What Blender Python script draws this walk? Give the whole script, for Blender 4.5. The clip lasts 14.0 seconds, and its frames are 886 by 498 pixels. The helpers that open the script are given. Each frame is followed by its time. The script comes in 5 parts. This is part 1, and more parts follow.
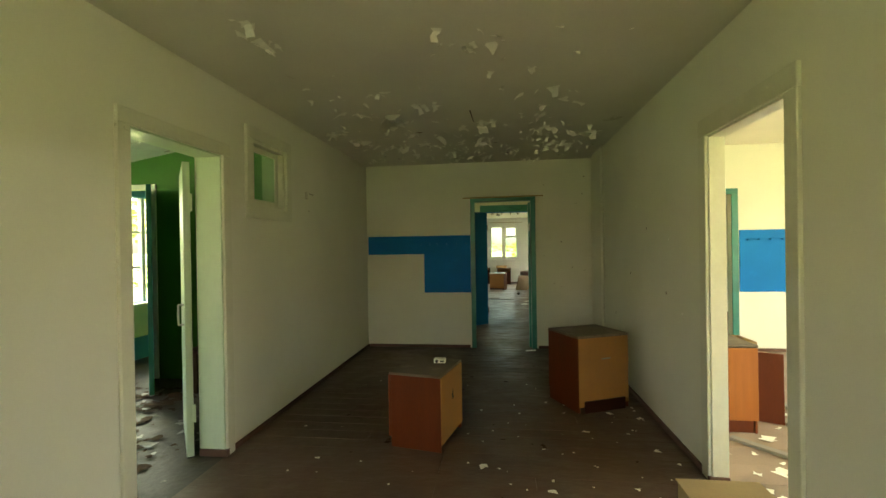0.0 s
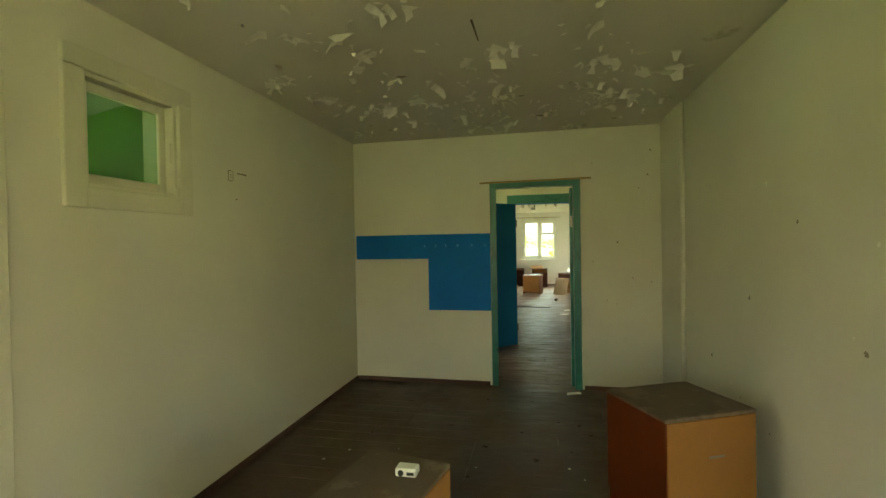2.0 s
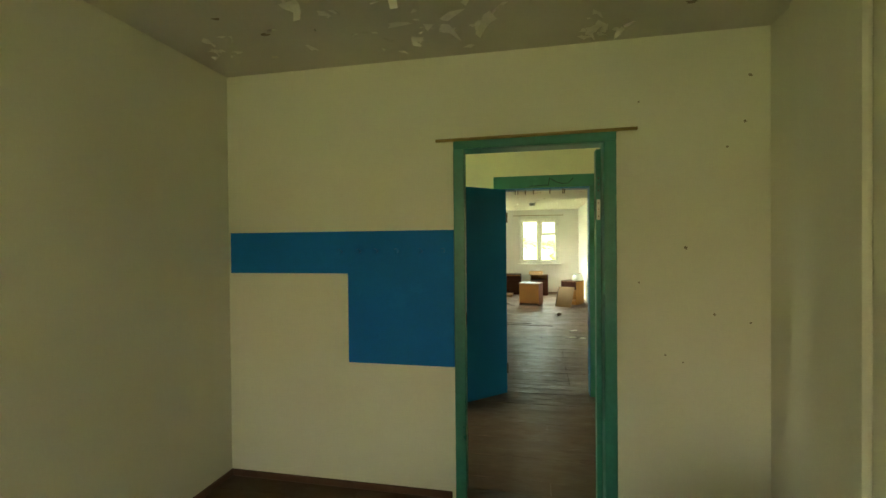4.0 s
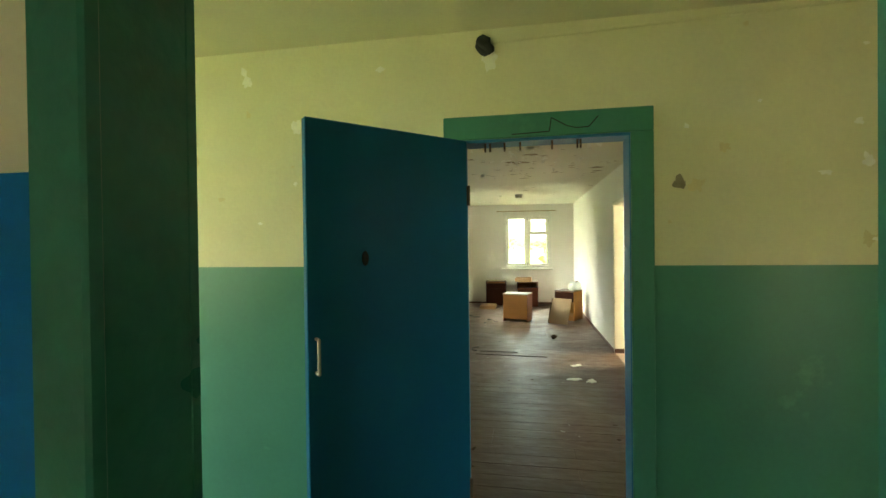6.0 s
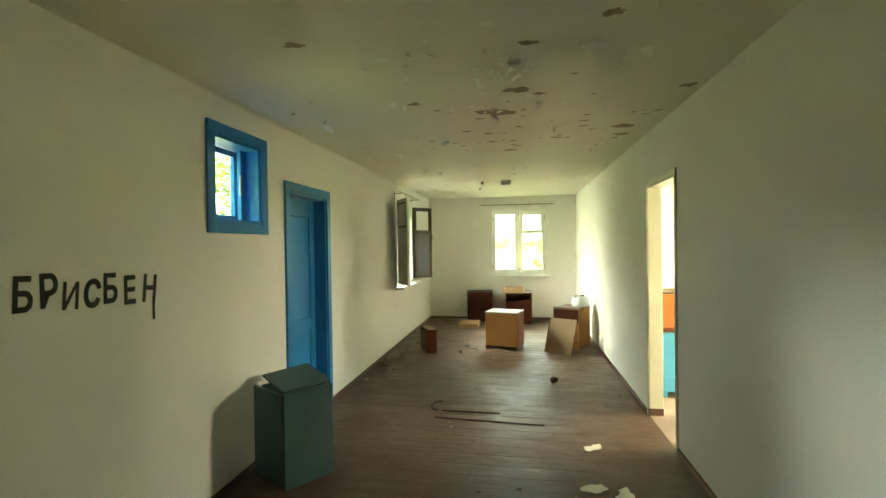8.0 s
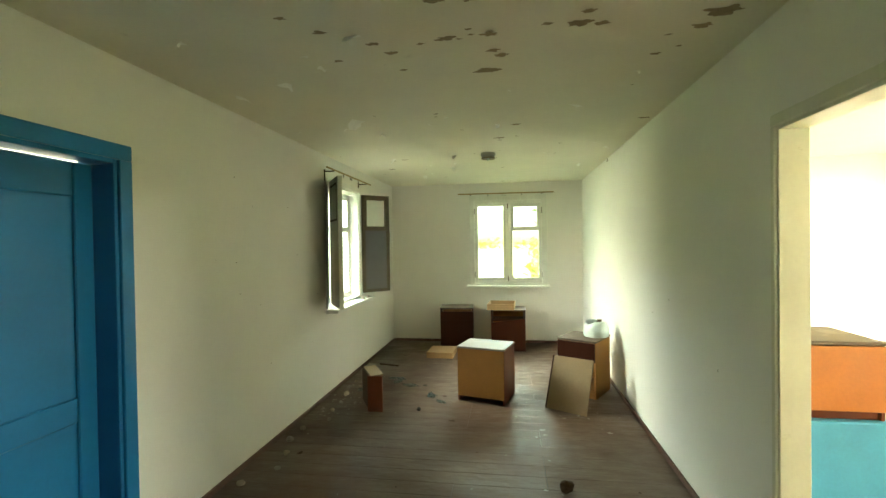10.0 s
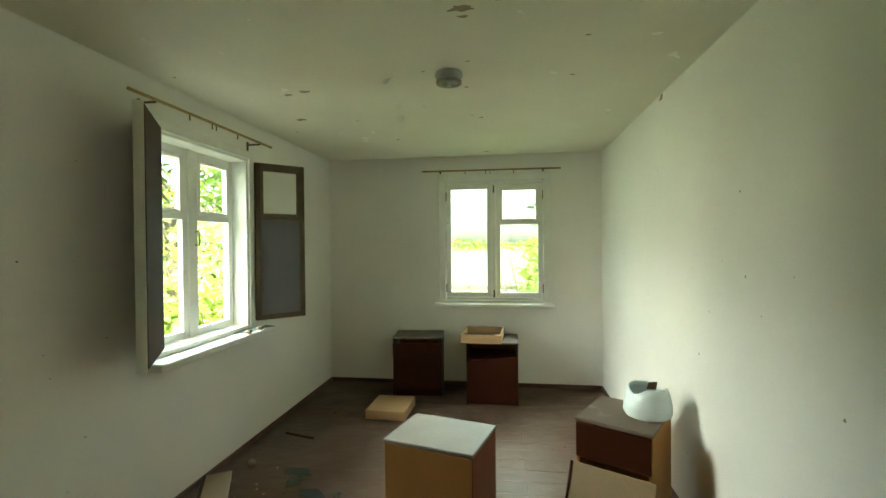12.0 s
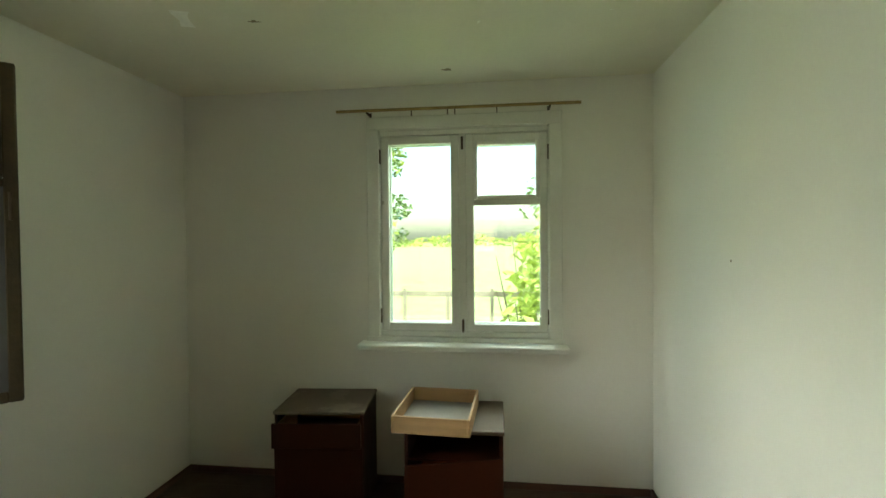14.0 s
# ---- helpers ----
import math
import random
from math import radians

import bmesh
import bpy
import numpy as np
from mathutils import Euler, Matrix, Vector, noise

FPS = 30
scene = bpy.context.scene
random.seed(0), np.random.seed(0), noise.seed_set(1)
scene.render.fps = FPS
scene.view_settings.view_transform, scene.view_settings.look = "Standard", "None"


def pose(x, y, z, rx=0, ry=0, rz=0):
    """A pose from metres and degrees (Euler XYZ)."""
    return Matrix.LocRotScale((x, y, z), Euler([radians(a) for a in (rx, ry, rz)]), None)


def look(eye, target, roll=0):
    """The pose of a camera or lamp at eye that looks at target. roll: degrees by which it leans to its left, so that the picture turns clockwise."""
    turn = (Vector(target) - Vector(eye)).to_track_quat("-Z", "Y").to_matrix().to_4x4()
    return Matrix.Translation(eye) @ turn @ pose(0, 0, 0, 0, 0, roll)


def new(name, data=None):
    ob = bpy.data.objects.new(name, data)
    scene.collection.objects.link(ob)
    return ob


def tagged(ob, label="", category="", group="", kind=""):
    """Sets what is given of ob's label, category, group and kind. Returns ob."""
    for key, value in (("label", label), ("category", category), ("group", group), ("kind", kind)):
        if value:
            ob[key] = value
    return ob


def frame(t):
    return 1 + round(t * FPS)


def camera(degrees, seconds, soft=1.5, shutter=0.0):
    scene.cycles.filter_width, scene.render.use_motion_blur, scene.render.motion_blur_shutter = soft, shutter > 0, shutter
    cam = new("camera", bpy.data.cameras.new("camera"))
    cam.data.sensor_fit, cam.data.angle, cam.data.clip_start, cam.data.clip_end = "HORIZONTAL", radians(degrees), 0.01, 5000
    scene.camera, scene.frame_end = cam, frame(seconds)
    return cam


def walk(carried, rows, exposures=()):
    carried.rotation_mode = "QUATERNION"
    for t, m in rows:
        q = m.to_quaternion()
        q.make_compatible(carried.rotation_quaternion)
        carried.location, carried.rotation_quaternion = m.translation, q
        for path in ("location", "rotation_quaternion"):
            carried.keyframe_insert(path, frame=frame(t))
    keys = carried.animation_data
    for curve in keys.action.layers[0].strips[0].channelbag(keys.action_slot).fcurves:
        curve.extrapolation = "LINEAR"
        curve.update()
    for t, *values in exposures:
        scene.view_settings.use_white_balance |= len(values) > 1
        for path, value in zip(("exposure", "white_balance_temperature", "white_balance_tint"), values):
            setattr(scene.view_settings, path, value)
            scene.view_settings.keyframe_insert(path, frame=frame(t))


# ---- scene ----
cam = camera(89.3, 14.0)
PATH = [
    (0, (0.661, -2.732, 1.423), (0.409, -0.748, 1.414), -0.9),
    (0.5, (0.668, -2.354, 1.428), (0.402, -0.372, 1.413), -1.0),
    (1, (0.702, -1.97, 1.448), (0.388, 0.005, 1.434), -1.0),
    (1.5, (0.737, -1.564, 1.469), (0.362, 0.401, 1.452), -1.0),
    (2, (0.727, -1.086, 1.482), (0.316, 0.871, 1.459), -1.0),
    (2.5, (0.767, -0.593, 1.467), (0.336, 1.359, 1.444), -1.1),
    (3, (0.754, -0.088, 1.475), (0.329, 1.866, 1.452), -0.9),
    (5.5, (0.708, 2.659, 1.523), (0.34, 4.624, 1.504), -0.6),
    (6, (0.711, 3.209, 1.509), (0.358, 5.177, 1.49), -0.7),
    (6.5, (0.739, 3.764, 1.506), (0.387, 5.733, 1.486), -0.7),
    (7, (0.776, 4.332, 1.512), (0.426, 6.301, 1.494), -0.6),
    (7.5, (0.796, 4.9, 1.534), (0.455, 6.871, 1.514), -0.8),
    (8, (0.802, 5.433, 1.539), (0.471, 7.405, 1.519), -0.8),
    (10.5, (0.85, 8.178, 1.568), (0.562, 10.157, 1.541), -0.7),
    (11, (0.862, 8.733, 1.56), (0.58, 10.712, 1.532), -0.5),
    (11.5, (0.907, 9.278, 1.539), (0.626, 11.258, 1.516), -0.5),
    (12, (0.934, 9.817, 1.539), (0.658, 11.798, 1.518), -0.5),
    (12.5, (0.957, 10.357, 1.547), (0.684, 12.338, 1.525), -0.4),
    (13, (1.008, 10.897, 1.557), (0.73, 12.878, 1.525), -0.4),
    (13.5, (0.996, 11.406, 1.536), (0.745, 13.39, 1.503), -0.5),
    (14, (1.019, 11.926, 1.535), (0.781, 13.912, 1.494), -0.5),
]
walk(cam, [(t, look(eye, target, roll)) for t, eye, target, roll in PATH],
     exposures=[(0, 2.9, 8100, 3), (1, 3.05, 8200, 4), (1.5, 3.3, 8300, 3), (2.5, 3.7, 8600, 1), (3, 3.75, 8700, 1), (5.5, 3.7, 8300, 6), (6.5, 3.85, 7800, 5), (7, 3.95, 7900, 3), (7.5, 3.9, 8200, 0), (8, 3.75, 8300, 0), (10.5, 3.3, 7700, -3), (11, 3.2, 7600, -3), (12, 2.6, 7200, 0), (12.5, 2.35, 7200, 0), (14, 2.1, 7200, 3)])

# ---------- world, sun, light ----------
world = bpy.data.worlds.new("world")
scene.world = world
world.use_nodes = True
wn, wl = world.node_tree.nodes, world.node_tree.links
sky = wn.new("ShaderNodeTexSky")
sky.sky_type = 'NISHITA'
sky.sun_disc = False
sky.sun_elevation = radians(52)
sky.sun_rotation = radians(200)
sky.dust_density = 2.5
sky.air_density = 1.3
wn["Background"].inputs["Strength"].default_value = 0.15
wl.new(sky.outputs[0], wn["Background"].inputs["Color"])

sun_data = bpy.data.lights.new("sun", 'SUN')
sun_data.energy = 5.0
sun_data.angle = radians(0.5)
sun_data.color = (1.0, 0.95, 0.86)
sun = new("sun", sun_data)
sun.rotation_euler = look((0, 0, 10), (-4.2, 6.0, 0.8)).to_euler()


def window_light(name, eye, target, w, h, power, color=(0.86, 0.94, 1.0)):
    d = bpy.data.lights.new(name, 'AREA')
    d.shape = 'RECTANGLE'
    d.size, d.size_y, d.energy, d.color = w, h, power, color
    ob = new(name, d)
    ob.matrix_world = look(eye, target)
    return ob


# area lamps standing in for the daylight in front of each window
window_light("sky_by_side_window", (-5.2, 13.2, 4.4), (-1.0, 12.6, 1.5), 8.0, 3.0, 560, (0.82, 0.95, 1.0))
# low warm lamp added out of view, for light bounced off sunlit ground
window_light("sky_beside_side_window", (-4.5, 12.0, 2.6), (-1.0, 12.5, 1.65), 3.0, 3.2, 165, (1.0, 0.98, 0.88))
window_light("sky_by_end_window", (0.8, 17.2, 3.6), (0.8, 14.6, 1.6), 3.2, 2.0, 70, (0.92, 1.0, 0.92))
window_light("sky_by_veranda", (-6.0, 4.2, 2.6), (-3.6, 4.2, 1.5), 4.0, 2.0, 58, (0.95, 1.0, 0.86))
window_light("sky_by_side_room", (7.6, 0.8, 3.0), (5.5, 0.8, 1.2), 3.0, 2.0, 80, (1.0, 0.96, 0.88))
window_light("sky_by_back_room", (7.6, 10.5, 3.0), (5.5, 10.5, 1.2), 4.0, 2.0, 190, (1.0, 0.96, 0.88))


# ---------- materials ----------
def mat(name, color, rough=0.6, metal=0.0, var=0.12, scale=6.0, fine=70.0, bump=0.15, stain=None, stain_at=0.62, stain_scale=2.2, spec=0.5, tilt=(1, 1, 1), random=0.0, stain_soft=0.05):
    m = bpy.data.materials.new(name)
    m.use_nodes = True
    n, l = m.node_tree.nodes, m.node_tree.links
    p = n["Principled BSDF"]
    p.inputs["Metallic"].default_value = metal
    p.inputs["Specular IOR Level"].default_value = spec
    co = n.new("ShaderNodeNewGeometry")
    mp = n.new("ShaderNodeMapping")
    mp.inputs["Scale"].default_value = tilt
    l.new(co.outputs["Position"], mp.inputs["Vector"])
    big = n.new("ShaderNodeTexNoise")
    big.inputs["Scale"].default_value, big.inputs["Detail"].default_value = scale, 6
    fin = n.new("ShaderNodeTexNoise")
    fin.inputs["Scale"].default_value, fin.inputs["Detail"].default_value = fine, 4
    l.new(mp.outputs[0], big.inputs["Vector"]), l.new(mp.outputs[0], fin.inputs["Vector"])
    add = n.new("ShaderNodeMath"); add.operation = 'ADD'
    half = n.new("ShaderNodeMath"); half.operation = 'MULTIPLY'; half.inputs[1].default_value = 0.4
    l.new(fin.outputs["Fac"], half.inputs[0])
    l.new(big.outputs["Fac"], add.inputs[0]), l.new(half.outputs[0], add.inputs[1])
    rng = n.new("ShaderNodeMapRange")
    rng.inputs[1].default_value, rng.inputs[2].default_value = 0.4, 1.0
    rng.inputs[3].default_value, rng.inputs[4].default_value = 1 - var, 1 + var
    l.new(add.outputs[0], rng.inputs[0])
    mul = n.new("ShaderNodeMix"); mul.data_type = 'RGBA'; mul.blend_type = 'MULTIPLY'
    mul.inputs[0].default_value = 1
    mul.inputs[6].default_value = (*color, 1)
    src = rng.outputs[0]
    if random:
        oi = n.new("ShaderNodeObjectInfo")
        r2 = n.new("ShaderNodeMapRange")
        r2.inputs[3].default_value, r2.inputs[4].default_value = 1 - random, 1 + random
        l.new(oi.outputs["Random"], r2.inputs[0])
        mm = n.new("ShaderNodeMath"); mm.operation = 'MULTIPLY'
        l.new(src, mm.inputs[0]), l.new(r2.outputs[0], mm.inputs[1])
        src = mm.outputs[0]
    l.new(src, mul.inputs[7])
    out = mul.outputs[2]
    rgh = n.new("ShaderNodeMapRange")
    rgh.inputs[1].default_value, rgh.inputs[2].default_value = 0.3, 0.7
    rgh.inputs[3].default_value, rgh.inputs[4].default_value = max(0.03, rough - 0.05), min(1, rough + 0.05)
    l.new(big.outputs["Fac"], rgh.inputs[0])
    l.new(rgh.outputs[0], p.inputs["Roughness"])
    if stain:
        st = n.new("ShaderNodeTexNoise")
        st.inputs["Scale"].default_value, st.inputs["Detail"].default_value, st.inputs["Roughness"].default_value = stain_scale, 9, 0.65
        l.new(mp.outputs[0], st.inputs["Vector"])
        rp = n.new("ShaderNodeMapRange")
        rp.inputs[1].default_value, rp.inputs[2].default_value = stain_at, stain_at + stain_soft
        l.new(st.outputs["Fac"], rp.inputs[0])
        mx = n.new("ShaderNodeMix"); mx.data_type = 'RGBA'
        l.new(rp.outputs[0], mx.inputs[0]), l.new(out, mx.inputs[6])
        mx.inputs[7].default_value = (*stain, 1)
        out = mx.outputs[2]
    l.new(out, p.inputs["Base Color"])
    b = n.new("ShaderNodeBump")
    b.inputs["Strength"].default_value, b.inputs["Distance"].default_value = bump, 0.01
    l.new(add.outputs[0], b.inputs["Height"])
    l.new(b.outputs[0], p.inputs["Normal"])
    return m


def glass(name, dusty=0.0, tint=(0.9, 0.95, 0.95)):
    m = bpy.data.materials.new(name)
    m.use_nodes = True
    n, l = m.node_tree.nodes, m.node_tree.links
    n.remove(n["Principled BSDF"])
    t = n.new("ShaderNodeBsdfTransparent"); t.inputs[0].default_value = (*tint, 1)
    g = n.new("ShaderNodeBsdfGlossy"); g.inputs["Roughness"].default_value = 0.04
    mx = n.new("ShaderNodeMixShader")
    mx.inputs[0].default_value = 0.05
    l.new(t.outputs[0], mx.inputs[1]), l.new(g.outputs[0], mx.inputs[2])
    last = mx
    if dusty:
        d = n.new("ShaderNodeBsdfDiffuse"); d.inputs[0].default_value = (0.15, 0.145, 0.15, 1)
        m2 = n.new("ShaderNodeMixShader")
        tx = n.new("ShaderNodeTexNoise"); tx.inputs["Scale"].default_value = 3
        rg = n.new("ShaderNodeMapRange"); rg.inputs[3].default_value, rg.inputs[4].default_value = dusty - 0.1, dusty + 0.1
        l.new(tx.outputs["Fac"], rg.inputs[0]), l.new(rg.outputs[0], m2.inputs[0])
        l.new(mx.outputs[0], m2.inputs[1]), l.new(d.outputs[0], m2.inputs[2])
        last = m2
    l.new(last.outputs[0], n["Material Output"].inputs[0])
    return m


WHITE = mat("cream_limewash", (0.78, 0.77, 0.66), 0.85, var=0.05, scale=1.6, fine=90, bump=0.10, stain=(0.66, 0.64, 0.52), stain_at=0.70, stain_scale=1.3)
WHITE_C = mat("white_limewash", (0.84, 0.825, 0.765), 0.85, var=0.04, scale=1.4, fine=90, bump=0.08, stain=(0.72, 0.71, 0.64), stain_at=0.72, stain_scale=1.1)
CREAM_B = mat("yellowed_limewash", (0.80, 0.77, 0.55), 0.8, var=0.08, scale=2.4, fine=50, bump=0.35, stain=(0.70, 0.62, 0.32), stain_at=0.66, stain_scale=1.8)
CEIL = mat("ceiling_limewash", (0.72, 0.70, 0.62), 0.9, var=0.06, scale=2.0, fine=60, bump=0.2, stain=(0.55, 0.52, 0.42), stain_at=0.66, stain_scale=2.6)
CEIL_C = mat("ceiling_whitewash", (0.81, 0.78, 0.65), 0.9, var=0.05, scale=2.0, fine=60, bump=0.2, stain=(0.62, 0.58, 0.48), stain_at=0.70, stain_scale=2.0)
CHIP = mat("paint_flake", (0.93, 0.92, 0.83), 0.8, var=0.1, scale=20)
SCAR = mat("bare_plaster", (0.33, 0.28, 0.21), 0.9, var=0.25, scale=18)
GREEN_B = mat("green_oil_paint", (0.045, 0.235, 0.175), 0.38, var=0.12, scale=2.0, fine=40, bump=0.15, stain=(0.06, 0.29, 0.2), stain_at=0.62)
TEAL = mat("teal_oil_paint", (0.03, 0.20, 0.165), 0.32, var=0.2, scale=5, fine=40, bump=0.3, stain=(0.04, 0.23, 0.195), stain_at=0.64, stain_scale=4)
BLUE = mat("blue_oil_paint", (0.0, 0.18, 0.54), 0.55, var=0.08, scale=3, fine=60, bump=0.04, spec=0.12, stain=(0.0, 0.20, 0.58), stain_at=0.6)
LEAF_BLUE = mat("door_blue_paint", (0.0, 0.115, 0.245), 0.42, var=0.10, scale=2.5, fine=60, bump=0.05, spec=0.15)
DOOR_BLUE = mat("bright_blue_gloss", (0.010, 0.185, 0.42), 0.36, var=0.12, scale=3, fine=50, bump=0.05)
TRIM = mat("cream_gloss_trim", (0.72, 0.71, 0.58), 0.4, var=0.08, scale=4, fine=50, bump=0.2, stain=(0.5, 0.48, 0.36), stain_at=0.68, stain_scale=6)
TRIM_W = mat("white_gloss_trim", (0.80, 0.80, 0.74), 0.4, var=0.08, scale=5, fine=60, bump=0.25, stain=(0.5, 0.46, 0.36), stain_at=0.68, stain_scale=9)
PALE_GREEN = mat("pale_green_gloss", (0.60, 0.70, 0.52), 0.35, var=0.08, scale=4, fine=60, bump=0.25, stain=(0.3, 0.32, 0.2), stain_at=0.72, stain_scale=8, tilt=(1, 1, 0.25))
DARK_GREEN = mat("grass_green_paint", (0.05, 0.20, 0.03), 0.5, var=0.15, scale=3)
SKIRT = mat("red_brown_skirting", (0.12, 0.055, 0.035), 0.5, var=0.2, scale=6)
FLOOR = mat("brown_painted_boards", (0.096, 0.056, 0.035), 0.42, var=0.16, scale=4.5, fine=60, bump=0.15, stain=(0.115, 0.078, 0.054), stain_at=0.42, stain_scale=1.4, spec=0.35, random=0.08, stain_soft=0.3)


def worn_boards(m):
    """Uneven cupped boards: slow relief across the grain and patches of surviving gloss."""
    n, l = m.node_tree.nodes, m.node_tree.links
    p = n["Principled BSDF"]
    g = n.new("ShaderNodeNewGeometry")
    mp = n.new("ShaderNodeMapping"); mp.inputs["Scale"].default_value = (2.4, 5.0, 1.0)
    l.new(g.outputs["Position"], mp.inputs["Vector"])
    w = n.new("ShaderNodeTexNoise"); w.inputs["Scale"].default_value, w.inputs["Detail"].default_value = 1.6, 3
    l.new(mp.outputs[0], w.inputs["Vector"])
    b = n.new("ShaderNodeBump"); b.inputs["Strength"].default_value, b.inputs["Distance"].default_value = 0.4, 0.03
    l.new(w.outputs["Fac"], b.inputs["Height"])
    l.new(p.inputs["Normal"].links[0].from_socket, b.inputs["Normal"])
    l.new(b.outputs[0], p.inputs["Normal"])
    q = n.new("ShaderNodeTexNoise"); q.inputs["Scale"].default_value, q.inputs["Detail"].default_value, q.inputs["Roughness"].default_value = 2.2, 8, 0.7
    l.new(g.outputs["Position"], q.inputs["Vector"])
    r = n.new("ShaderNodeMapRange")
    r.inputs[1].default_value, r.inputs[2].default_value, r.inputs[3].default_value, r.inputs[4].default_value = 0.32, 0.68, 0.28, 0.6
    l.new(q.outputs["Fac"], r.inputs[0])
    l.new(r.outputs[0], p.inputs["Roughness"])


worn_boards(FLOOR)
FLOOR_GAP = mat("floor_gap", (0.05, 0.032, 0.024), 0.9, var=0.2)
FLOOR_D = mat("dusty_boards", (0.30, 0.22, 0.17), 0.7, var=0.2, scale=3, random=0.1)
DIRT = mat("wet_dirt_floor", (0.055, 0.045, 0.034), 0.5, var=0.5, scale=5, fine=25, bump=0.7, stain=(0.17, 0.15, 0.12), stain_at=0.64, stain_scale=6, spec=0.3)
RED_WOOD = mat("red_mahogany_veneer", (0.145, 0.029, 0.007), 0.45, var=0.16, scale=2, fine=22, bump=0.04, spec=0.3, tilt=(5, 5, 0.8))
# mahogany again, with the shade low in the room darkened into its colour
SHADED_RED = mat("shade_darkened_mahogany", (0.036, 0.008, 0.0025), 0.45, var=0.16, scale=2, fine=22, bump=0.04, spec=0.2, tilt=(5, 5, 0.8))
PLY = mat("fibreboard_back", (0.36, 0.165, 0.042), 0.65, var=0.12, scale=4, fine=60, bump=0.08, stain=(0.33, 0.17, 0.06), stain_at=0.64)
PLY_GREY = mat("dusty_fibreboard", (0.29, 0.20, 0.11), 0.7, var=0.15, scale=4, fine=60)
PINE = mat("raw_pine", (0.42, 0.265, 0.13), 0.55, var=0.18, scale=3, fine=30, tilt=(1, 8, 8))
DUST_TOP = mat("dust_covered_veneer", (0.14, 0.105, 0.075), 0.65, var=0.2, scale=5, stain=(0.19, 0.15, 0.115), stain_at=0.55, stain_scale=4)
PALE_TOP = mat("pale_dusty_top", (0.25, 0.23, 0.20), 0.5, var=0.15, scale=5)
BLACK = mat("black_spray_paint", (0.012, 0.014, 0.012), 0.7, var=0.1)
IRON = mat("rusty_iron", (0.12, 0.085, 0.06), 0.6, metal=0.6, var=0.3, scale=20)
STEEL = mat("dull_steel", (0.5, 0.48, 0.44), 0.4, metal=0.9, var=0.1)
BRASS_ROD = mat("old_gilt_rod", (0.36, 0.25, 0.09), 0.45, metal=0.3, var=0.2)
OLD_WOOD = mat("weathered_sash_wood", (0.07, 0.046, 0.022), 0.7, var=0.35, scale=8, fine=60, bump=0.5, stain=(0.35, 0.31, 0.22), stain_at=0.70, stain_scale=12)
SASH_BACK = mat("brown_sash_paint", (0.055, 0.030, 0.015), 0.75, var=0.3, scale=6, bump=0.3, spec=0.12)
MILK = mat("milk_glass", (0.72, 0.80, 0.79), 0.25, var=0.04, bump=0.02)
GREYCUP = mat("grey_bakelite", (0.42, 0.42, 0.40), 0.5, var=0.15)
CARD = mat("cardboard", (0.42, 0.30, 0.15), 0.8, var=0.1)
TEAL_BOX = mat("dull_teal_enamel", (0.055, 0.125, 0.115), 0.5, var=0.15, scale=5, bump=0.12)
SKYBLUE = mat("sky_blue_facade", (0.36, 0.60, 0.74), 0.8, var=0.06)
BLUE_V = mat("veranda_blue_paint", (0.05, 0.29, 0.46), 0.5, var=0.15, scale=4)
EARTH = mat("grass_ground", (0.30, 0.35, 0.13), 0.9, var=0.4, scale=2, fine=30, bump=0.6)
BARK = mat("bark", (0.12, 0.09, 0.06), 0.9, var=0.3, scale=10, bump=0.8)
FENCE = mat("grey_fence_wood", (0.23, 0.19, 0.15), 0.85, var=0.3, scale=8)
GLASS = glass("clear_glass")
DUSTY = glass("dusty_glass", 0.85)
SHARD = glass("green_glass_shard", 0.28, (0.75, 0.88, 0.84))


def leaf_material(name, color):
    m = bpy.data.materials.new(name)
    m.use_nodes = True
    n, l = m.node_tree.nodes, m.node_tree.links
    p = n["Principled BSDF"]
    g = n.new("ShaderNodeNewGeometry")
    r = n.new("ShaderNodeMapRange")
    r.inputs[3].default_value, r.inputs[4].default_value = 0.6, 1.5
    l.new(g.outputs["Random Per Island"], r.inputs[0])
    x = n.new("ShaderNodeMix"); x.data_type = 'RGBA'; x.blend_type = 'MULTIPLY'; x.inputs[0].default_value = 1
    x.inputs[6].default_value = (*color, 1)
    l.new(r.outputs[0], x.inputs[7])
    l.new(x.outputs[2], p.inputs["Base Color"])
    p.inputs["Roughness"].default_value = 0.55
    t = n.new("ShaderNodeBsdfTranslucent")
    l.new(x.outputs[2], t.inputs[0])
    mx = n.new("ShaderNodeMixShader"); mx.inputs[0].default_value = 0.45
    l.new(p.outputs[0], mx.inputs[1]), l.new(t.outputs[0], mx.inputs[2])
    l.new(mx.outputs[0], n["Material Output"].inputs[0])
    return m


LEAF = leaf_material("leaf_green", (0.10, 0.17, 0.025))
LEAF2 = leaf_material("leaf_yellow_green", (0.36, 0.42, 0.09))


# ---------- mesh helpers ----------
def box(bm, x0, y0, z0, x1, y1, z1, mi=0, m=None):
    vs = [bm.verts.new((x, y, z)) for x, y, z in ((x0, y0, z0), (x1, y0, z0), (x1, y1, z0), (x0, y1, z0), (x0, y0, z1), (x1, y0, z1), (x1, y1, z1), (x0, y1, z1))]
    fs = [bm.faces.new([vs[i] for i in q]) for q in ((0, 3, 2, 1), (4, 5, 6, 7), (0, 1, 5, 4), (1, 2, 6, 5), (2, 3, 7, 6), (3, 0, 4, 7))]
    for f in fs:
        f.material_index = mi
    if m is not None:
        for v in vs:
            v.co = m @ v.co
    return vs


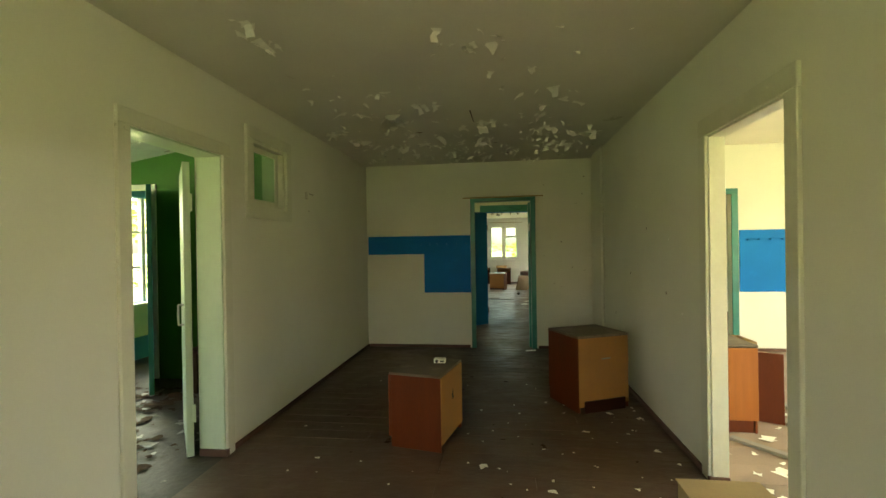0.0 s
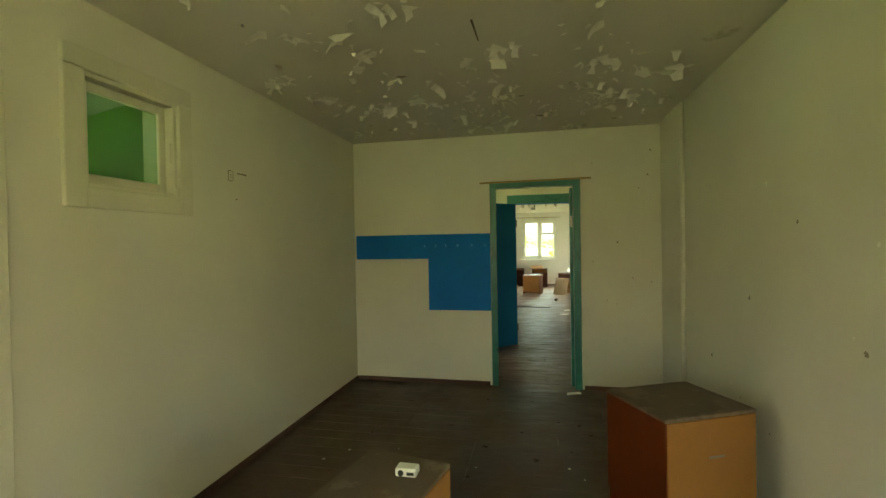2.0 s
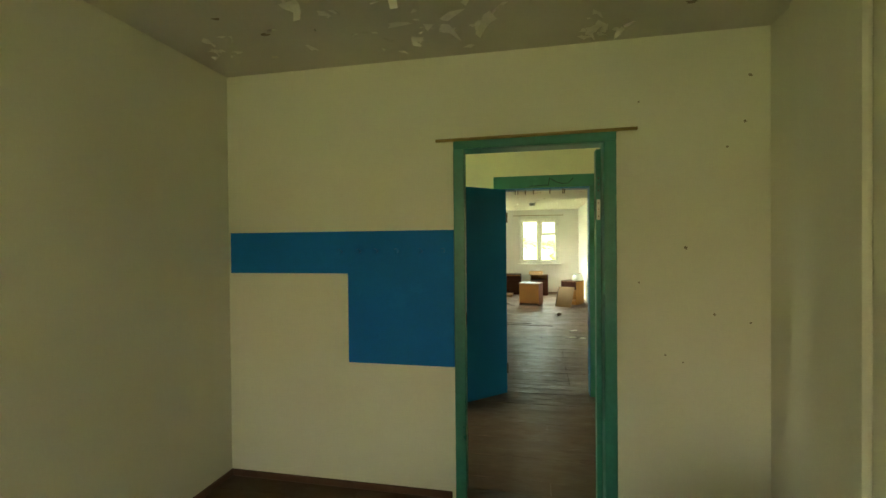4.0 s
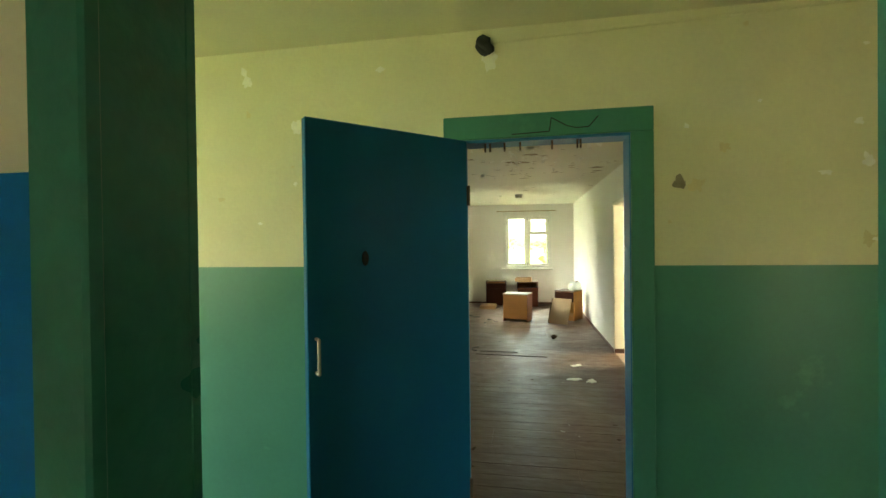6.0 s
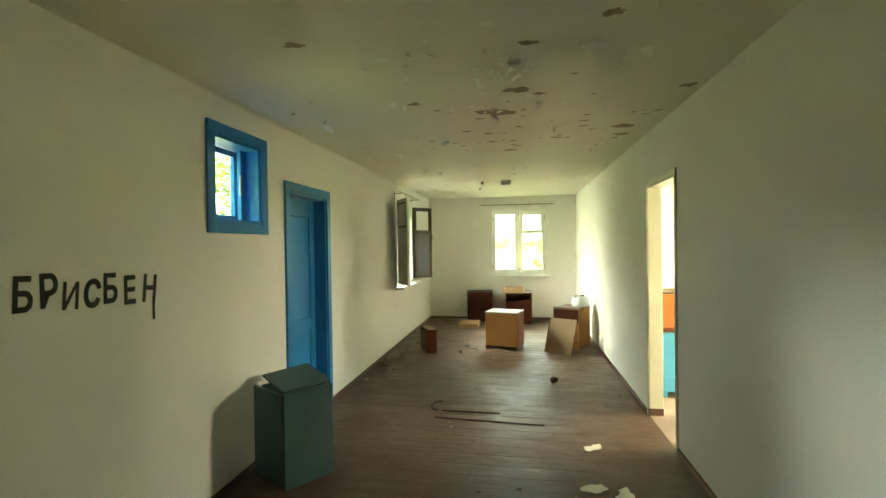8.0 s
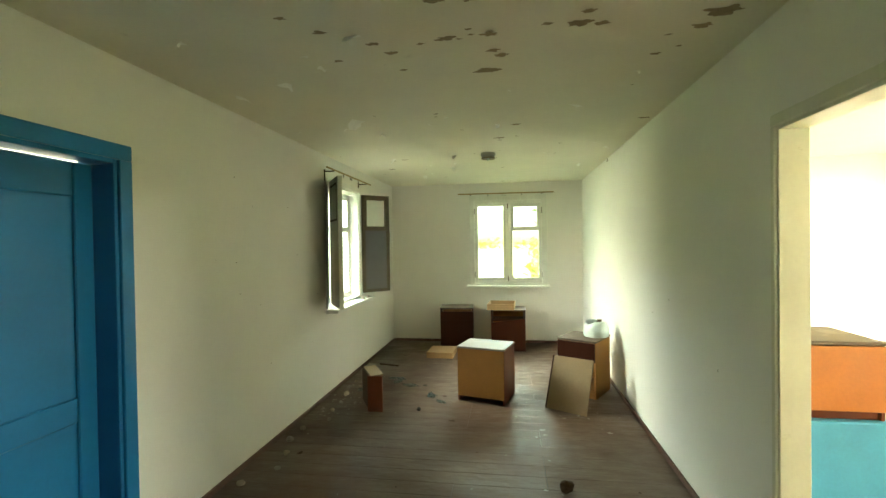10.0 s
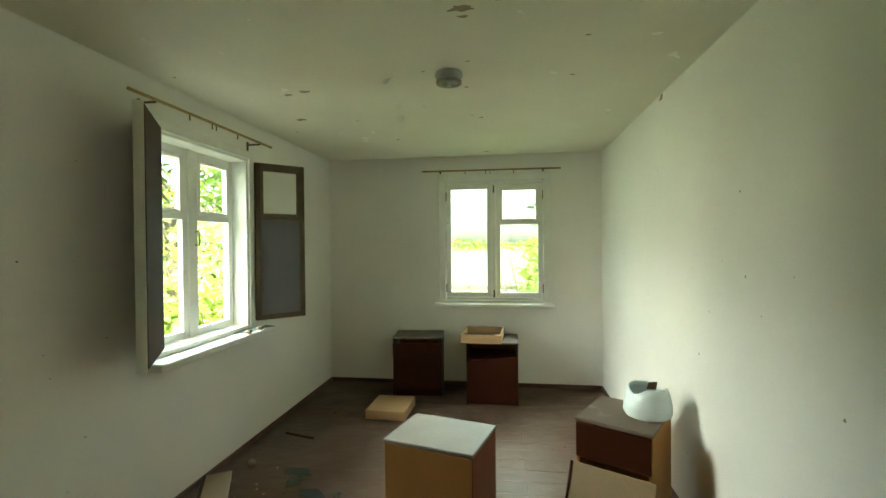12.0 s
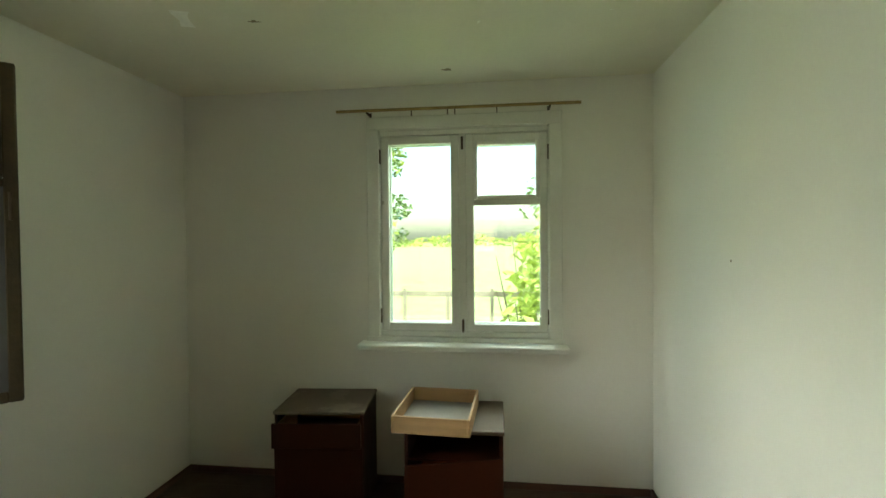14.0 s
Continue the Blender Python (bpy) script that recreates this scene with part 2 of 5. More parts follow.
def one(x0, y0, z0, x1, y1, z1, bevel=0.003):
    bm = bmesh.new()
    box(bm, min(x0, x1), min(y0, y1), min(z0, z1), max(x0, x1), max(y0, y1), max(z0, z1))
    if bevel:
        bmesh.ops.bevel(bm, geom=bm.edges[:], offset=bevel, segments=1, affect='EDGES')
    return bm


def cyl(r0, r1, a, b, seg=12, bm=None):
    bm = bm or bmesh.new()
    a, b = Vector(a), Vector(b)
    d = b - a
    m = Matrix.Translation((a + b) / 2) @ d.to_track_quat("Z", "Y").to_matrix().to_4x4()
    bmesh.ops.create_cone(bm, cap_ends=True, segments=seg, radius1=r0, radius2=r1, depth=d.length, matrix=m)
    return bm


def lathe(profile, seg=32):
    bm = bmesh.new()
    rings = []
    for r, z in profile:
        rings.append([bm.verts.new((r * math.cos(2 * math.pi * i / seg), r * math.sin(2 * math.pi * i / seg), z)) for i in range(seg)])
    for a, b in zip(rings, rings[1:]):
        for i in range(seg):
            bm.faces.new((a[i], a[(i + 1) % seg], b[(i + 1) % seg], b[i])).smooth = True
    return bm


def mesh_of(name, bm, mats):
    me = bpy.data.meshes.new(name)
    bm.normal_update()
    bm.to_mesh(me)
    bm.free()
    for m in (mats if isinstance(mats, (list, tuple)) else [mats]):
        me.materials.append(m)
    return me


def part(name, bm, material, parent, label=""):
    ob = new(name, mesh_of(name, bm, material))
    ob.parent = parent
    return tagged(ob, label)


def solid(name, bm, material, label="", category="", kind="", group=""):
    return tagged(new(name, mesh_of(name, bm, material)), label, category, group, kind)


def thing(name, at, label, category, group="", kind=""):
    ob = new(name)
    ob.empty_display_size = 0.1
    ob.matrix_world = at if isinstance(at, Matrix) else Matrix.Translation(at)
    return tagged(ob, label, category, group, kind)


def wall(name, axis, p0, p1, a0, a1, z0, z1, mats, label, holes=(), zcuts=(), pick=None):
    """A wall from p0 to p1 across, a0 to a1 along the other axis, with openings (a0, a1, z0, z1) through it."""
    A = sorted({a0, a1, *[h[0] for h in holes], *[h[1] for h in holes]})
    Z = sorted({z0, z1, *zcuts, *[h[2] for h in holes], *[h[3] for h in holes]})
    bm = bmesh.new()
    verts = {}

    def V(p, a, z):
        k = (p, a, z)
        if k not in verts:
            verts[k] = bm.verts.new((p, a, z) if axis == "x" else (a, p, z))
        return verts[k]

    def full(i, j):
        if not (0 <= i < len(A) - 1 and 0 <= j < len(Z) - 1):
            return False
        am, zm = (A[i] + A[i + 1]) / 2, (Z[j] + Z[j + 1]) / 2
        return not any(h[0] < am < h[1] and h[2] < zm < h[3] for h in holes)

    for i in range(len(A) - 1):
        for j in range(len(Z) - 1):
            if not full(i, j):
                continue
            b, c, d, e = A[i], A[i + 1], Z[j], Z[j + 1]
            zm = (d + e) / 2
            quads = [("lo", [(p0, b, d), (p0, c, d), (p0, c, e), (p0, b, e)]), ("hi", [(p1, b, d), (p1, b, e), (p1, c, e), (p1, c, d)])]
            if not full(i - 1, j):
                quads.append(("rev", [(p0, b, d), (p0, b, e), (p1, b, e), (p1, b, d)]))
            if not full(i + 1, j):
                quads.append(("rev", [(p0, c, d), (p1, c, d), (p1, c, e), (p0, c, e)]))
            if not full(i, j - 1):
                quads.append(("rev", [(p0, b, d), (p1, b, d), (p1, c, d), (p0, c, d)]))
            if not full(i, j + 1):
                quads.append(("rev", [(p0, b, e), (p0, c, e), (p1, c, e), (p1, b, e)]))
            for side, q in quads:
                f = bm.faces.new([V(*k) for k in q])
                f.material_index = pick(side, zm) if pick else 0
    bmesh.ops.recalc_face_normals(bm, faces=bm.faces[:])
    return solid(name, bm, mats, label, "wall", "structure")


# ---------- large structure ----------
AX, AR, A0, A1, AH = -1.245, 1.90, -4.6, 3.575, 2.60      # first room
B0, B1, BH = 3.70, 5.545, 2.62                              # cross passage
CX, CR, C0, C1, CH = -1.04, 1.935, 5.675, 14.695, 2.495     # long room
VX = -4.1                                                   # veranda's outer wall
WD = 0.08                                                   # side walls

wall("wall_first_room_left", "x", AX - 0.20, AX, A0, B0, 0, 3.0, [WHITE, DARK_GREEN], "cream limewashed wall with a door and a small window",
     holes=[(-0.64, 0.16, 0, 2.09), (0.53, 1.085, 1.755, 2.295)], pick=lambda s, z: 1 if s == "lo" else 0)
wall("wall_first_room_right", "x", AR, AR + WD, A0, B0, 0, 3.0, [WHITE], "cream limewashed wall with a doorway", holes=[(-0.64, 0.13, 0, 2.07)])
wall("wall_first_room_far", "y", A1, B0, AX, AR, 0, 3.0, [WHITE, GREEN_B, CREAM_B], "cream limewashed cross wall with a doorway",
     holes=[(0.288, 1.10, 0, 2.062)], zcuts=(1.395,), pick=lambda s, z: (1 if z < 1.395 else 2) if s == "hi" else 0)
wall("wall_first_room_back", "y", A0 - 0.3, A0, VX - 0.2, 6.0, 0, 3.0, [WHITE], "cream limewashed outer wall with windows",
     holes=[(-0.5, 0.9, 0.95, 2.2), (2.6, 5.2, 0.85, 2.3)])
wall("wall_passage_far", "y", B1, C0, -1.45, 3.2, 0, 3.0, [GREEN_B, CREAM_B, WHITE_C], "passage wall, green dado below yellowed limewash",
     holes=[(0.392, 1.247, 0, 2.055)], zcuts=(1.395,), pick=lambda s, z: 2 if s == "hi" else (0 if z < 1.395 else 1))
wall("wall_passage_end", "x", 3.2, 3.35, A1, C0, 0, 3.0, [GREEN_B, CREAM_B], "plain end wall of the passage", zcuts=(1.395,), pick=lambda s, z: 0 if z < 1.395 else 1)
wall("wall_long_room_left", "x", CX - 0.2, CX, C0, C1, 0, 3.0, [WHITE_C], "white limewashed wall with a door and windows",
     holes=[(7.91, 8.44, 1.69, 2.26), (8.82, 9.55, 0, 2.0), (12.06, 13.06, 0.90, 2.22)])
wall("wall_long_room_right", "x", CR, CR + 0.105, C0, C1 + 0.25, 0, 3.0, [WHITE_C], "white limewashed wall with a doorway", holes=[(8.93, 9.66, 0, 2.03)])
wall("wall_long_room_end", "y", C1, C1 + 0.25, CX - 0.2, CR, 0, 3.0, [WHITE_C], "white limewashed end wall with a window", holes=[(0.262, 1.358, 0.93, 2.22)])


def slab(name, x0, y0, z0, x1, y1, z1, m, label, category):
    bm = bmesh.new()
    box(bm, x0, y0, z0, x1, y1, z1)
    return solid(name, bm, m, label, category, "structure")


slab("ceiling_first_room", AX, A0, AH, AR, A1, AH + 0.1, CEIL, "dull limewashed ceiling with peeling flakes", "ceiling")
slab("ceiling_passage", -1.45, B0, BH, 3.2, B1, BH + 0.1, CREAM_B, "yellowed passage ceiling", "ceiling")
slab("ceiling_long_room", CX, C0, CH, CR, C1, CH + 0.1, CEIL_C, "whitewashed ceiling with chipped patches", "ceiling")
slab("roof", CX - 0.45, A0 - 0.6, 3.0, 6.4, C1 + 0.5, 3.15, FENCE, "plain roof deck over the house", "roof")
slab("roof_veranda", VX - 0.4, A0 - 0.6, 3.0, CX - 0.45, 6.9, 3.15, FENCE, "plain roof deck over the veranda", "roof")
slab("subfloor", VX - 0.2, A0 - 0.3, -0.35, 6.0, C1 + 0.25, -0.03, FLOOR_GAP, "dark subfloor under the boards", "floor")

# right-hand room beside the first one
wall("wall_side_room_far", "y", A1, B0, AR + WD, 6.0, 0, 3.0, [WHITE], "cream wall of the side room", holes=[(2.75, 3.68, 0, 2.06)])
wall("wall_side_room_outer", "x", 6.0, 6.2, A0 - 0.3, C1 + 0.25, 0, 3.0, [WHITE], "outer wall of the side rooms with wide windows",
     holes=[(-3.6, -1.2, 0.85, 2.35), (-0.6, 2.2, 0.85, 2.35), (8.0, 10.4, 0.85, 2.35), (10.9, 13.2, 0.85, 2.35)])
slab("ceiling_side_room", AR + WD, A0, 2.70, 6.0, A1, 2.8, CEIL_C, "whitewashed ceiling of the side room", "ceiling")
wall("wall_back_room_near", "y", 7.2, 7.35, CR + 0.105, 6.0, 0, 3.0, [WHITE_C], "white wall of the back side room")
wall("wall_back_room_far", "y", 14.0, 14.15, CR + 0.105, 6.0, 0, 3.0, [WHITE_C], "white wall of the back side room")
slab("ceiling_back_room", CR + 0.105, 7.35, 2.60, 6.0, 14.0, 2.7, CEIL_C, "whitewashed ceiling of the back side room", "ceiling")

# veranda on the left
VW = [(-4.2, -2.6, 0.85, 2.15), (-2.35, -0.75, 0.85, 2.15), (-0.5, 1.55, 0.85, 2.15), (2.1, 4.2, 0.75, 2.15), (4.4, 5.4, 0.75, 2.15)]
wall("wall_veranda_outer", "x", VX - 0.15, VX, A0, 6.75, 0, 2.35, [BLUE_V], "blue veranda wall under a band of windows", holes=VW)
wall("wall_veranda_cross", "y", 1.85, 1.95, VX, AX - 0.20, 0, 2.95, [DARK_GREEN], "dark green boarded cross wall with a doorway", holes=[(-3.95, -3.2, 0, 2.12)])
wall("wall_veranda_end", "y", 6.6, 6.75, VX, CX - 0.2, 0, 2.95, [TEAL, DARK_GREEN], "green and teal painted end wall", zcuts=(1.57,), pick=lambda s, z: 0 if z < 1.57 else 1)


def sloped_ceiling():
    bm = bmesh.new()
    x1 = AX - 0.2
    for i, y in enumerate(np.arange(A0, 6.6, 0.22)):
        ya, yb = float(y) + 0.004, min(float(y) + 0.216, 6.6)
        if -0.9 < y < -0.6:
            continue
        dz = 0.006 * (i % 3)
        xe = x1 if y < 3.4 else (-1.45 if y < 5.5 else CX - 0.2)
        vs = box(bm, VX, ya, 0, xe, yb, 0.03)
        for v in vs:
            v.co.z += 2.31 + dz + 0.17 * (v.co.x - VX)
    return solid("ceiling_veranda", bm, mat("flaking_white_boards", (0.60, 0.64, 0.60), 0.7, var=0.15, scale=4, stain=(0.2, 0.17, 0.13), stain_at=0.63, stain_scale=5),
                 "sloping white boarded veranda ceiling", "ceiling", "structure")


sloped_ceiling()


# ---------- floors of boards ----------
def boards(name, x0, y0, x1, y1, width, along, material, label, limit=300):
    base = thing(name, (0, 0, 0), label, "floor", kind="structure")
    cache = {}
    span = (x1 - x0) if along == "x" else (y1 - y0)
    cross = (y1 - y0) if along == "x" else (x1 - x0)
    n = max(1, round(cross / width))
    w = cross / n
    rnd = random.Random(name)
    for i in range(n):
        cuts = [0.0]
        while cuts[-1] < span:
            step = rnd.choice((1.6, 2.2, 2.8)) if cuts[-1] else rnd.choice((0.9, 1.5, 2.1))
            cuts.append(min(span, cuts[-1] + step) if span - cuts[-1] - step > 0.5 else span)
        for a, b in zip(cuts, cuts[1:]):
            k = round(b - a, 3)
            if k not in cache:
                bm = bmesh.new()
                g = 0.0008
                L, W = (k - 2 * g, w - 2 * g)
                vs = box(bm, -L / 2, -W / 2, -0.03, L / 2, W / 2, 0)
                top = [e for e in bm.edges if all(v.co.z > -0.001 for v in e.verts)]
                bmesh.ops.bevel(bm, geom=top, offset=0.0012, segments=1, affect='EDGES')
                if along == "y":
                    bmesh.ops.rotate(bm, verts=bm.verts[:], cent=(0, 0, 0), matrix=Matrix.Rotation(radians(90), 3, 'Z'))
                cache[k] = mesh_of("floorboard", bm, material)
            ob = new("floorboard", cache[k])
            c = (i + 0.5) * w
            m = (a + b) / 2
            ob.location = (x0 + m, y0 + c, -rnd.random() * 0.0012) if along == "x" else (x0 + c, y0 + m, -rnd.random() * 0.0012)
            ob.parent = base
    return base


# ---------- openings ----------
def casing(name, axis, p, out, a0, a1, z0, z1, w, depth, material, label, category="door frame", bottom=False, wtop=None, parent=None):
    """Flat trim round an opening, on the wall face p, standing out by depth (signed by out)."""
    base = parent or thing(name, (0, 0, 0), label, category, kind="structure")
    q = p + out * depth
    wt = wtop or w

    def piece(n, b0, b1, c0, c1):
        lo, hi = min(p, q), max(p, q)
        bm = one(lo, b0, c0, hi, b1, c1, 0.004) if axis == "x" else one(b0, lo, c0, b1, hi, c1, 0.004)
        part(n, bm, material, base)
    piece("side_trim", a0 - w, a0, z0 - (w if bottom else 0), z1)
    piece("side_trim", a1, a1 + w, z0 - (w if bottom else 0), z1)
    piece("head_trim", a0 - w, a1 + w, z1, z1 + wt)
    if bottom:
        piece("bottom_trim", a0, a1, z0 - w, z0)
    return base


def lining(base, axis, p0, p1, a0, a1, z0, z1, t, material, bottom=False, name="jamb"):
    def piece(n, b0, b1, c0, c1):
        bm = one(p0, b0, c0, p1, b1, c1, 0.003) if axis == "x" else one(b0, p0, c0, b1, p1, c1, 0.003)
        part(n, bm, material, base)
    piece(name, a0, a0 + t, z0, z1)
    piece(name, a1 - t, a1, z0, z1)
    piece("head", a0 + t, a1 - t, z1 - t, z1)
    if bottom:
        piece("sill_board", a0 + t, a1 - t, z0, z0 + t)


# doorway to the veranda
d = casing("door_1", "x", AX, 1, -0.63, 0.15, 0, 2.08, 0.085, 0.022, TRIM, "cream painted door frame with pale green lining")
lining(d, "x", AX - 0.18, AX + 0.004, -0.638, 0.158, 0, 2.088, 0.02, PALE_GREEN)
part("foot_block", one(AX - 0.182, 0.128, 0, AX + 0.026, 0.162, 0.05), SKIRT, d)
# doorway to the side room
d = casing("door_2", "x", AR, -1, -0.63, 0.12, 0, 2.06, 0.09, 0.022, TRIM, "cream painted door frame of a bright side room", wtop=0.11)
lining(d, "x", AR - 0.004, AR + WD + 0.01, -0.638, 0.128, 0, 2.068, 0.02, TRIM)
part("foot_block", one(AR - 0.024, 0.100, 0, AR + WD + 0.012, 0.131, 0.03), SKIRT, d)
# first inner doorway, teal
d = casing("door_3", "y", A1, -1, 0.318, 1.087, 0, 2.05, 0.064, 0.022, TEAL, "teal painted door frame between room and passage")
lining(d, "y", A1 - 0.004, B0 + 0.004, 0.290, 1.098, 0, 2.060, 0.012, TEAL)
casing("door_3", "y", B0, 1, 0.302, 1.09, 0, 2.05, 0.08, 0.022, TEAL, "teal frame", parent=d)
part("door_stop", one(1.056, B0 - 0.045, 0, 1.085, B0 + 0.024, 2.03), TEAL, d)
for z0, z1, m in ((1.63, 1.745, STEEL), (1.775, 1.885, TEAL)):
    h = part("hinge_plate", one(1.060, B0 - 0.049, z0, 1.080, B0 - 0.0445, z1, 0.001), m, d, "old hinge plate")
    for z in (z0 + 0.02, (z0 + z1) / 2, z1 - 0.02):
        part("screw", cyl(0.004, 0.004, (1.07, B0 - 0.0485, z), (1.07, B0 - 0.0505, z), 8), IRON, h)
# second inner doorway, green outside, blue lining
d = casing("door_4", "y", B1, -1, 0.41, 1.232, 0, 2.05, 0.105, 0.02, GREEN_B, "green trimmed doorway with a blue lining", wtop=0.12)
lining(d, "y", B1 - 0.005, C0 + 0.005, 0.394, 1.245, 0, 2.053, 0.018, DOOR_BLUE)
for x in (0.52, 0.545, 0.62, 0.70, 0.86, 0.985, 1.0):
    part("nail", cyl(0.006, 0.005, (x, B1 + 0.02, 2.034), (x, B1 + 0.02, 1.99), 6), IRON, d, "rusty nail")
CRACK = [(0.66, 2.066), (0.845, 2.072), (0.855, 2.14), (0.93, 2.095), (0.975, 2.083), (1.035, 2.085), (1.08, 2.135)]
bm = bmesh.new()
for (xa, za), (xb, zb) in zip(CRACK, CRACK[1:]):
    cyl(0.0025, 0.0025, (xa, B1 - 0.0205, za), (xb, B1 - 0.0205, zb), 6, bm)
part("crack", bm, BLACK, d, "dark crack in the paint")
# long room, right doorway
d = casing("door_5", "x", CR, -1, 8.94, 9.65, 0, 2.025, 0.03, 0.014, TRIM, "narrow cream trim of a bright doorway", wtop=0.05)
lining(d, "x", CR - 0.004, CR + 0.115, 8.932, 9.658, 0.06, 2.028, 0.018, TRIM)
part("foot_block", one(CR - 0.01, 9.635, 0, CR + 0.116, 9.664, 0.06), SKIRT, d)
# side room, far door trim
casing("door_6", "y", A1, -1, 2.76, 3.67, 0, 2.05, 0.08, 0.02, TEAL, "teal door frame in the side room")


def skirting(name, segs):
    base = thing(name, (0, 0, 0), "red-brown painted wooden skirting board", "baseboard", kind="structure")
    for x0, y0, x1, y1 in segs:
        part("board", one(x0, y0, 0.0, x1, y1, 0.04, 0.004), SKIRT, base)


t = 0.018
skirting("baseboard_first_room", [(AX, A0, AX + t, -0.718), (AX, 0.24, AX + t, A1), (AX + t, A1 - t, 0.230, A1), (1.174, A1 - t, AR - t, A1), (AR - t, 0.212, AR, 2.848), (AR - t, 3.342, AR, A1), (AR - t, A0, AR, -0.722)])
skirting("baseboard_long_room", [(CX, C0, CX + t, 8.74), (CX, 9.62, CX + t, C1), (CX + t, C1 - t, CR - t, C1), (CR - t, 9.69, CR, C1), (CR - t, C0, CR, 8.908)])
skirting("baseboard_side_room", [(3.76, A1 - t, 6.0, A1)])

# shallow boxed pipe on the right wall of the first room
solid("wall_trim_chase", one(AR - 0.035, 2.85, 0.0, AR - 0.001, 3.34, AH - 0.002, 0.012), WHITE, "shallow limewashed pipe boxing on the wall", "wall trim", "structure")


# ---------- outdoors ----------
bm = bmesh.new()
bmesh.ops.create_grid(bm, x_segments=60, y_segments=60, size=400)
for v in bm.verts:
    v.co.z = -0.6
solid("ground", bm, EARTH, "rough sunlit grass round the house", "ground", "structure")


def leaf_cloud(bm, centre, radius, count, size, rnd):
    for _ in range(count):
        while True:
            p = Vector((rnd.uniform(-1, 1), rnd.uniform(-1, 1), rnd.uniform(-1, 1)))
            if 0.2 < p.length < 1:
                break
        c = Vector(centre) + Vector((p.x * radius[0], p.y * radius[1], p.z * radius[2]))
        s = size * rnd.uniform(0.6, 1.4)
        m = Matrix.Translation(c) @ Euler((rnd.uniform(-1, 1), rnd.uniform(-1, 1), rnd.uniform(0, 6.3))).to_matrix().to_4x4()
        pts = [(0, -s, 0), (s * 0.45, -s * 0.1, s * 0.12), (0, s, 0), (-s * 0.45, -s * 0.1, s * 0.12)]
        vs = [bm.verts.new(m @ Vector(q)) for q in pts]
        bm.faces.new((vs[0], vs[1], vs[2]))
        bm.faces.new((vs[0], vs[2], vs[3]))


def tree(at, height, spread, seed, clumps=16, leaves=110, leaf=0.10, m=None):
    rnd = random.Random(seed)
    t = thing("tree", at, "leafy green tree standing in rough grass", "tree", "garden trees")
    bm = bmesh.new()
    top = Vector((rnd.uniform(-.3, .3), rnd.uniform(-.3, .3), height * 0.55))
    cyl(0.05 * height ** 0.7, 0.03 * height ** 0.7, (0, 0, -0.1), top, 9, bm)
    ends = []
    for i in range(8):
        a = i * 0.9 + rnd.random()
        s = top * rnd.uniform(0.5, 1.0)
        e = s + Vector((math.cos(a) * spread * rnd.uniform(.5, .9), math.sin(a) * spread * rnd.uniform(.5, .9), height * rnd.uniform(.12, .4)))
        cyl(0.05, 0.015, s, e, 6, bm)
        ends.append(e)
    part("trunk", bm, BARK, t)
    bm = bmesh.new()
    for i in range(clumps):
        e = rnd.choice(ends) + Vector((rnd.gauss(0, spread * .3), rnd.gauss(0, spread * .3), rnd.gauss(0, height * .13)))
        r = spread * rnd.uniform(0.22, 0.42)
        leaf_cloud(bm, e, (r, r, r * 0.75), leaves, leaf, rnd)
    part("crown", bm, m or LEAF, t)
    return t


G = -0.6
tree((-5.2, 17.5, G), 5.0, 2.2, 3)
tree((-6.8, 20.0, G), 6.5, 3.0, 4, m=LEAF2)
tree((-3.6, 19.5, G), 5.5, 2.2, 5, m=LEAF2)
tree((-8.6, 24.0, G), 7.5, 3.4, 6, leaf=0.14)
tree((2.6, 19.6, G), 2.9, 1.5, 7, m=LEAF2, clumps=14)
tree((-6.5, 34.0, G), 5.5, 2.8, 8, leaf=0.16)
tree((5.6, 27.0, G), 4.8, 2.4, 9, leaf=0.13)
tree((-9.5, 14.5, G), 6.0, 2.8, 10)
tree((-8.0, 4.0, G), 5.0, 2.4, 11, m=LEAF2)
tree((-8.5, -1.5, G), 5.5, 2.6, 12)


def bush(at, r, h, seed, n=1500, m=None, leaf=0.09):
    rnd = random.Random(seed)
    t = thing("bush", at, "dense sunlit leafy bush beside the house", "bush", "garden bushes")
    bm = bmesh.new()
    for i in range(9):
        a = i * 0.7
        cyl(0.018, 0.006, (0.1 * math.cos(a), 0.1 * math.sin(a), -0.05), (r * .7 * math.cos(a), r * .7 * math.sin(a), h * rnd.uniform(.5, .9)), 5, bm)
    part("stems", bm, BARK, t)
    bm = bmesh.new()
    for i in range(8):
        leaf_cloud(bm, (rnd.uniform(-r, r) * .6, rnd.uniform(-r, r) * .6, h * rnd.uniform(.25, .8)), (r * .55, r * .55, h * .28), n // 8, leaf, rnd)
    part("leaves", bm, m or LEAF, t)


bush((-3.0, 15.6, G), 1.1, 2.5, 21, 1800, LEAF2)
bush((-4.9, 15.0, G), 1.2, 2.2, 22, 1800)
bush((-6.2, 17.2, G), 1.4, 2.4, 23, 1600, LEAF2)
bush((1.5, 17.9, G), 0.75, 2.5, 24, 620, LEAF2)
bush((-7.2, 12.4, G), 1.2, 2.0, 26, 1300)

# far woods beyond the garden
rnd = random.Random(90)
bm = bmesh.new()
for i in range(70):
    x = -90 + i * 3.4
    leaf_cloud(bm, (x, 150 + 8 * math.sin(i), rnd.uniform(0.0, 1.4)), (4.6, 3.2, 2.2), 60, 0.8, rnd)
solid("far_woods", bm, LEAF2, "distant sunlit woods behind the garden", "woods", "stuff")

